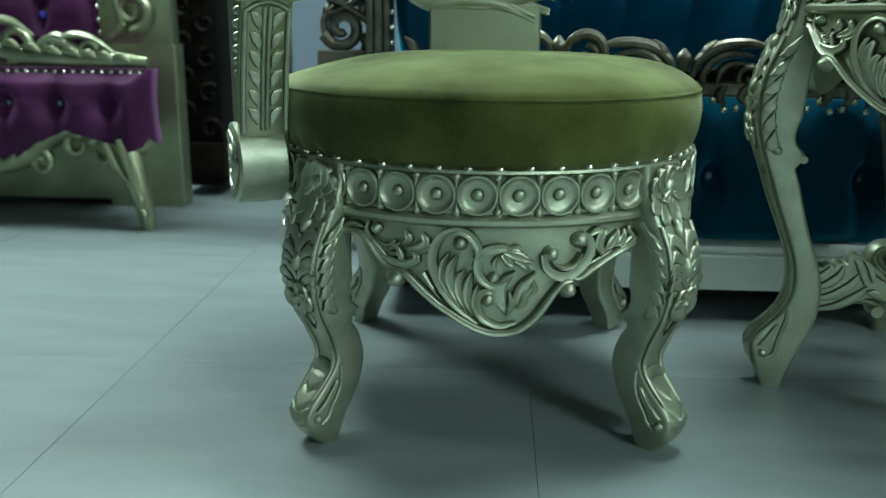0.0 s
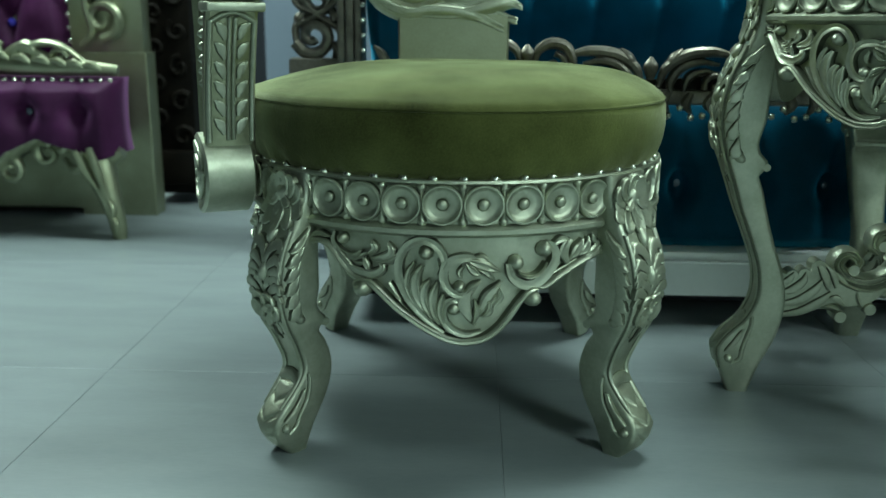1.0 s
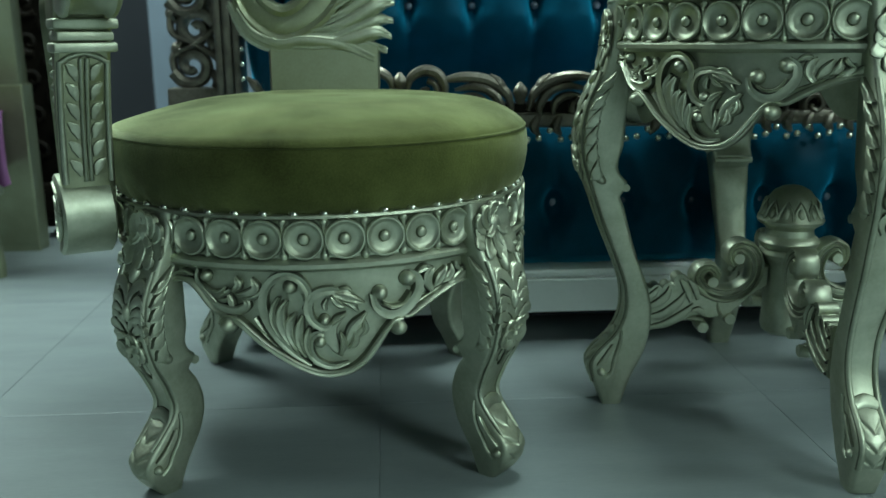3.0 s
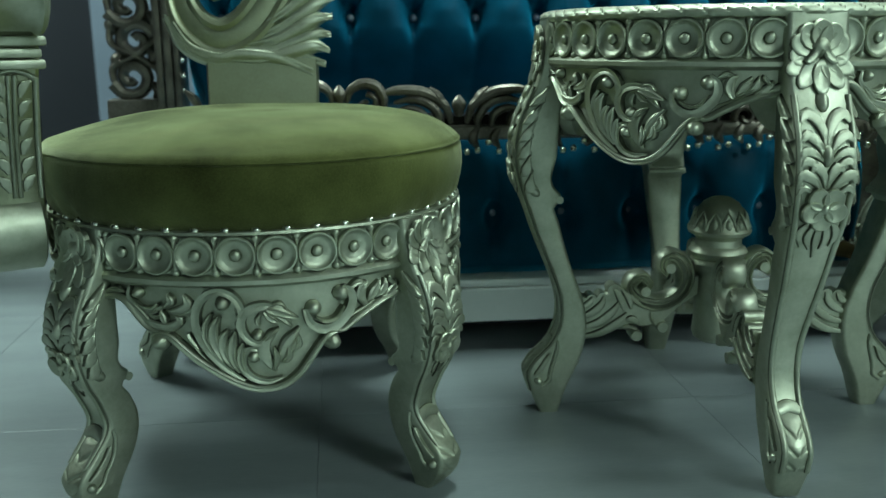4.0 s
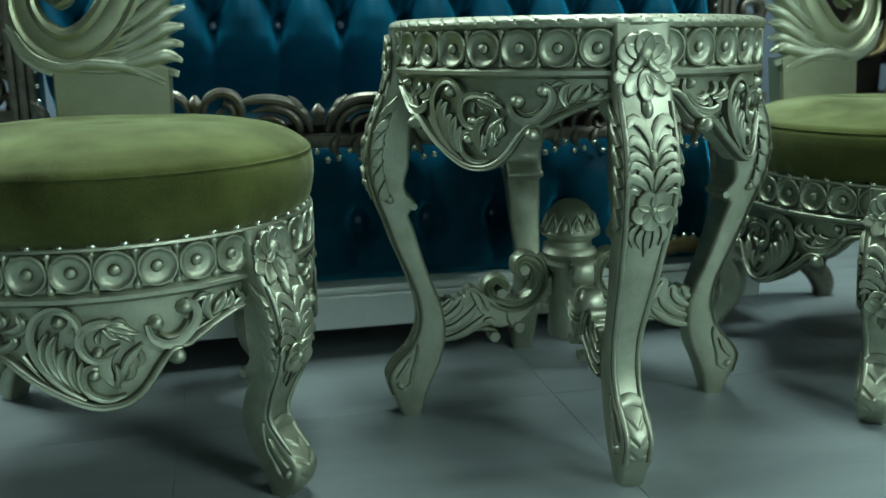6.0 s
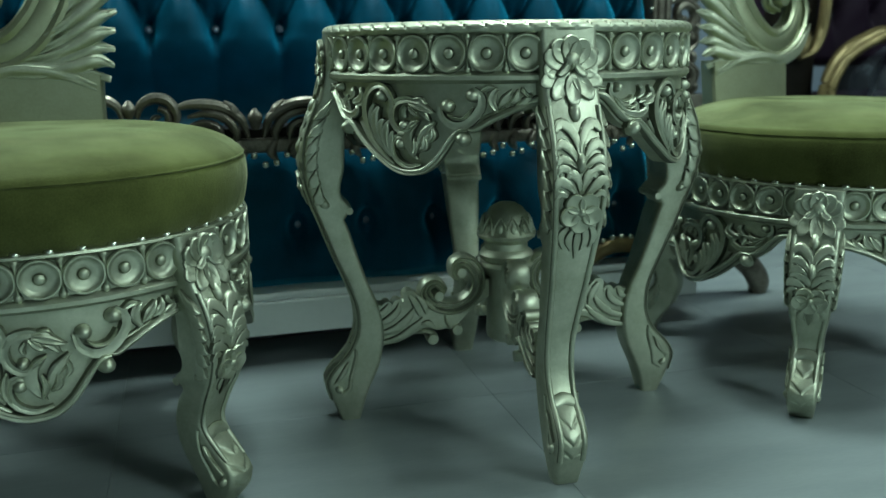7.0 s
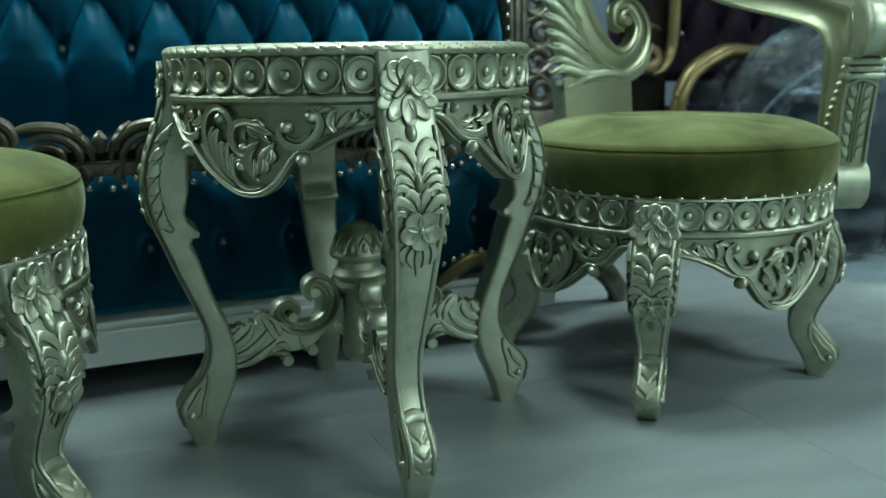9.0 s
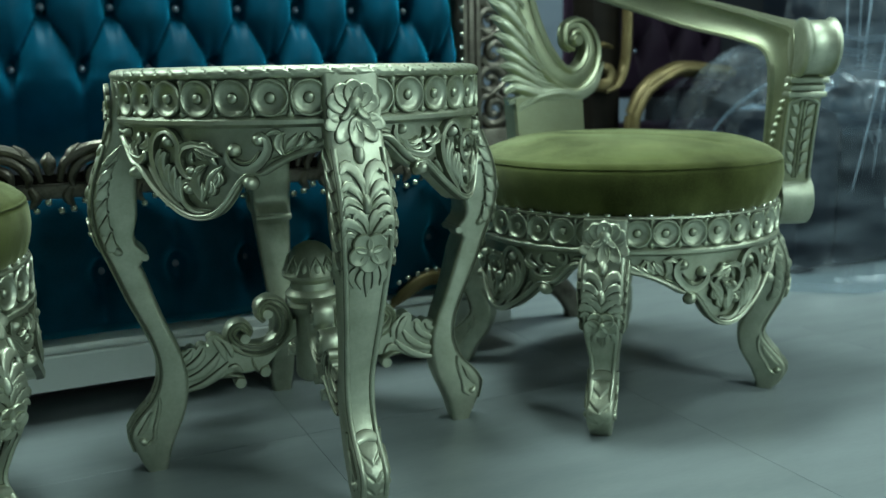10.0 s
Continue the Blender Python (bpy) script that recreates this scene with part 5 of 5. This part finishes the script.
tube(bm, [(-0.93, 2.15, 0.235), (-0.91, 2.135, 0.185), (-0.885, 2.12, 0.125), (-0.868, 2.115, 0.07), (-0.862, 2.118, 0.03), (-0.862, 2.12, 0.0)], [0.050, 0.045, 0.032, 0.024, 0.021, 0.018], 12, 30, 0.8, (0, 1, 0))
pl = part("leg", bm, CHAMPAGNE, ps, "curved champagne carved leg")
openwork(lr, "leaf", CHAMPAGNE, [([(x, z), (x - 0.014, z - 0.016), (x - 0.034, z - 0.020)], [0.004, 0.011, 0.003]) for x, z in ((-0.93, 0.222), (-0.965, 0.240), (-1.00, 0.254), (-1.035, 0.262), (-1.075, 0.250), (-1.11, 0.232), (-1.145, 0.208), (-1.18, 0.188), (-1.22, 0.178), (-1.26, 0.172))], 2.112, 0.018)
openwork(rl, "leaf", CHAMPAGNE, [([(x, z), (x - 0.020, z + 0.012), (x - 0.046, z + 0.010)], [0.004, 0.010, 0.003]) for x, z in ((-0.88, 0.412), (-0.92, 0.416), (-0.96, 0.420), (-1.00, 0.424), (-1.05, 0.428), (-1.10, 0.434), (-1.15, 0.442))], 2.128, 0.016)
openwork(pl, "leaf", CHAMPAGNE, [([(-0.945, 0.22), (-0.925, 0.175), (-0.898, 0.13)], [0.008, 0.011, 0.003]), ([(-0.91, 0.23), (-0.895, 0.18), (-0.882, 0.13)], [0.008, 0.011, 0.003]),
                                 ([(-0.872, 0.105), (-0.862, 0.08), (-0.866, 0.05)], [0.004, 0.010, 0.003]), ([(-0.868, 0.06), (-0.856, 0.045), (-0.858, 0.02)], [0.004, 0.009, 0.003])], 2.092, 0.02)


# ---- dark carved screen between the sofas ----
scr = thing("carved_cabinet", pose(0, 0, 0), "dark brown carved wooden cabinet standing between the sofas", "cabinet")
bm = bmesh.new()
box(bm, -0.935, -0.795, 2.56, 2.80, 0.03, 1.6, 0.006)
part("body", bm, BROWN, scr)
bm = bmesh.new()
box(bm, -0.94, -0.785, 2.535, 2.58, 0.06, 0.16, 0.008)
part("base", bm, BROWN, scr, "carved dark base moulding")
cur = []
for q in range(9):
    z = 0.20 + q * 0.1
    cur.append((spiral(-0.83, z, 0.03, 1.2, 40 * q, 1), [0.010, 0.008, 0.005]))
    cur.append((spiral(-0.895, z + 0.05, 0.03, 1.2, 200 + 30 * q, -1), [0.010, 0.008, 0.005]))
openwork(scr, "carving", BROWN, cur, 2.556, 0.02)


# ---- plum and gold chair behind ----
gc = thing("armchair", pose(2.05, 2.15, 0, 0, 0, 0), "plum velvet armchair with old gold carved frame", "chair")
bm = tufted(-0.08, 0.55, 0.50, 1.10, 0.02, 0.66, 0.15, 0.14, 3, 0.04, lambda z: 0.30, 60, 60)
part("backrest", bm, PLUM, gc, "buttoned plum velvet back", 180)
for bx, bz in ((0.02, 0.66), (0.17, 0.66), (0.095, 0.80)):
    o = part("button", BTN_ME, GEM, gc)
    o.matrix_local = pose(bx, 0.285, bz, 90, 0, 0)
bm = bmesh.new()
box(bm, -0.06, 0.55, -0.05, 0.34, 0.16, 0.42, 0.05)
part("seat", bm, PLUM, gc)
for dy, rr in ((-0.055, 0.013), (-0.030, 0.025)):
    bm = bmesh.new()
    tube(bm, [(-0.072, dy, 0.30), (-0.068 + dy * 0.2, dy, 0.433), (-0.052, dy, 0.504), (-0.012, dy, 0.556 + dy * 0.2), (0.050, dy, 0.588 + dy * 0.2), (0.120, dy, 0.597), (0.30, dy, 0.58)], [rr], 12, 50)
    part("arm", bm, GOLD, gc, "curved gold arm")
bm = bmesh.new()
box(bm, -0.185, -0.080, 0.02, 0.14, 0.10, 1.2, 0.012)
part("side_post", bm, BROWN, gc, "dark brown carved side post")
openwork(gc, "scroll", GOLD, [(spiral(-0.168, 0.590, 0.056, 0.95, 120, 1), [0.022, 0.019, 0.013]), ([(-0.082, 1.15), (-0.084, 0.90), (-0.084, 0.70), (-0.092, 0.61), (-0.118, 0.555), (-0.160, 0.535)], [0.012, 0.013, 0.014, 0.014, 0.013, 0.008]), ([(-0.20, 0.668), (-0.17, 0.672), (-0.14, 0.664)], [0.005, 0.009, 0.004])], -0.01, 0.04)
for sx in (-0.10, 0.48):
    bm = bmesh.new()
    tube(bm, [(sx, 0.0, 0.22), (sx - 0.01, -0.03, 0.1), (sx, -0.03, 0.0)], [0.03, 0.022, 0.016], 10, 14)
    part("leg", bm, GOLD, gc)


# ---- film-wrapped furniture ----
wr = thing("wrapped_sofa", pose(0, 0, 0), "dark blue sofa wrapped in crumpled clear plastic film", "sofa")
bm = bmesh.new()
box(bm, 2.42, 3.5, 1.72, 2.08, 0.0, 0.44, 0.05)
part("seat", bm, NAVY, wr)
bm = bmesh.new()
box(bm, 2.72, 3.6, 2.07, 2.40, 0.0, 1.05, 0.08)
part("backrest", bm, NAVY, wr)
bm = bmesh.new()
box(bm, 2.24, 2.43, 1.70, 2.05, 0.0, 0.49, 0.07)
part("arm", bm, NAVY, wr)


def crumple(p, seed):
    """Folds of crumpled film: ridged noise at three sizes."""
    d = 0.0
    for f, a in ((1.9, 0.090), (4.6, 0.040), (11.0, 0.010)):
        d += a * (0.45 - abs(noise.noise(Vector(((p[0] + p[1] + 0.7 * p[2]) * f + seed, (p[0] - p[1]) * f * 0.3, (p[2] - 0.8 * p[0]) * f * 0.35)))) * 1.6)
    return d


def film_drape(pts, rise, seed, nu, nv):
    """Film that hangs along a plan line, then folds inward over what it covers; rise: (height, inward) pairs."""
    bm = bmesh.new()
    P = smooth_path(pts, nu)
    R = smooth_path(rise, nv)
    rnd = random.Random(7)
    grid = []
    for j, (z, inn) in enumerate(R):
        row = []
        for i, p in enumerate(P):
            t = P[min(i + 1, nu - 1)] - P[max(i - 1, 0)]
            t = t / (np.linalg.norm(t) + 1e-9)
            q = (p[0], p[1], z)
            d = crumple(q, seed) + rnd.uniform(-0.0015, 0.0015) - inn
            lift = 0.6 * crumple((p[0] + 3, p[1], z + inn), seed) if j > nv // 3 else 0.0
            row.append(bm.verts.new((p[0] - t[1] * d + rnd.uniform(-0.003, 0.003), p[1] + t[0] * d + rnd.uniform(-0.003, 0.003), max(0.006, z + lift))))
        grid.append(row)
    for j in range(nv - 1):
        for i in range(nu - 1):
            a, b, c, e = grid[j][i], grid[j][i + 1], grid[j + 1][i + 1], grid[j + 1][i]
            if (i + j) % 2:
                bm.faces.new((a, b, c))
                bm.faces.new((a, c, e))
            else:
                bm.faces.new((a, b, e))
                bm.faces.new((b, c, e))
    return bm


part("plastic_film", film_drape([(3.6, 1.50), (2.9, 1.52), (2.45, 1.56), (2.26, 1.64), (2.16, 1.80), (2.14, 2.02), (2.20, 2.25)], [(0.0, -0.10), (0.05, -0.02), (0.30, 0.0), (0.46, 0.02), (0.56, 0.07), (0.62, 0.16), (0.68, 0.32), (0.73, 0.50)], 1.0, 70, 34), film, wr, "crumpled clear plastic film", 14)
part("plastic_film", film_drape([(3.7, 1.60), (3.1, 1.61), (2.70, 1.66), (2.46, 1.74), (2.38, 1.95)], [(0.40, 0.0), (0.7, 0.01), (1.0, 0.02), (1.3, 0.04), (1.40, 0.2)], 5.0, 50, 30), film, wr, "crumpled clear plastic film", 14)
fold = film.copy()
fold.name = "folded_plastic_film"
fold.node_tree.nodes[spread.name].inputs["To Min"].default_value = 0.22
fold.node_tree.nodes[spread.name].inputs["To Max"].default_value = 0.55
for line, wide in (([(2.50, 1.585, 1.05), (2.44, 1.575, 0.86), (2.385, 1.565, 0.70), (2.325, 1.55, 0.48), (2.245, 1.53, 0.27)], 0.008), ([(2.53, 1.59, 1.00), (2.455, 1.58, 0.74), (2.395, 1.57, 0.52), (2.345, 1.55, 0.30)], 0.005),
                   ([(2.255, 1.60, 0.95), (2.262, 1.60, 0.80), (2.272, 1.60, 0.66)], 0.009), ([(2.30, 1.60, 0.98), (2.315, 1.60, 0.78), (2.318, 1.60, 0.60)], 0.006), ([(2.36, 1.60, 0.95), (2.352, 1.60, 0.76), (2.338, 1.60, 0.58)], 0.010),
                   ([(2.16, 2.02, 0.36), (2.24, 1.98, 0.47), (2.34, 1.92, 0.56), (2.42, 1.86, 0.66)], 0.008), ([(2.20, 1.96, 0.34), (2.30, 1.92, 0.42), (2.40, 1.86, 0.50), (2.48, 1.80, 0.54)], 0.011), ([(2.18, 1.88, 0.48), (2.23, 1.87, 0.485), (2.28, 1.86, 0.475)], 0.007)):
    bm = bmesh.new()
    tube(bm, line, [wide * 0.3, wide, wide * 0.8, wide * 0.4], 7, 26, 0.25, (0.5, -1, 0.2))
    part("fold", bm, fold, wr, "milky crease in the plastic film")


# ---- floor tiles ----
tile_bm = bmesh.new()
box(tile_bm, -0.30305, 0.30305, -0.30305, 0.30305, -0.006, 0.0, 0.0006)
tile_me = mesh_of("tile", tile_bm, TILE, 4)
for i in range(-6, 10):
    for j in range(-8, 5):
        cx, cy = -0.2435 + 0.6066 * i, 1.581 + 0.6066 * j
        if X0 < cx < X1 and Y0 < cy < Y1:
            o = part("tile", tile_me, TILE, floor)
            o.matrix_local = pose(cx, cy, 0)
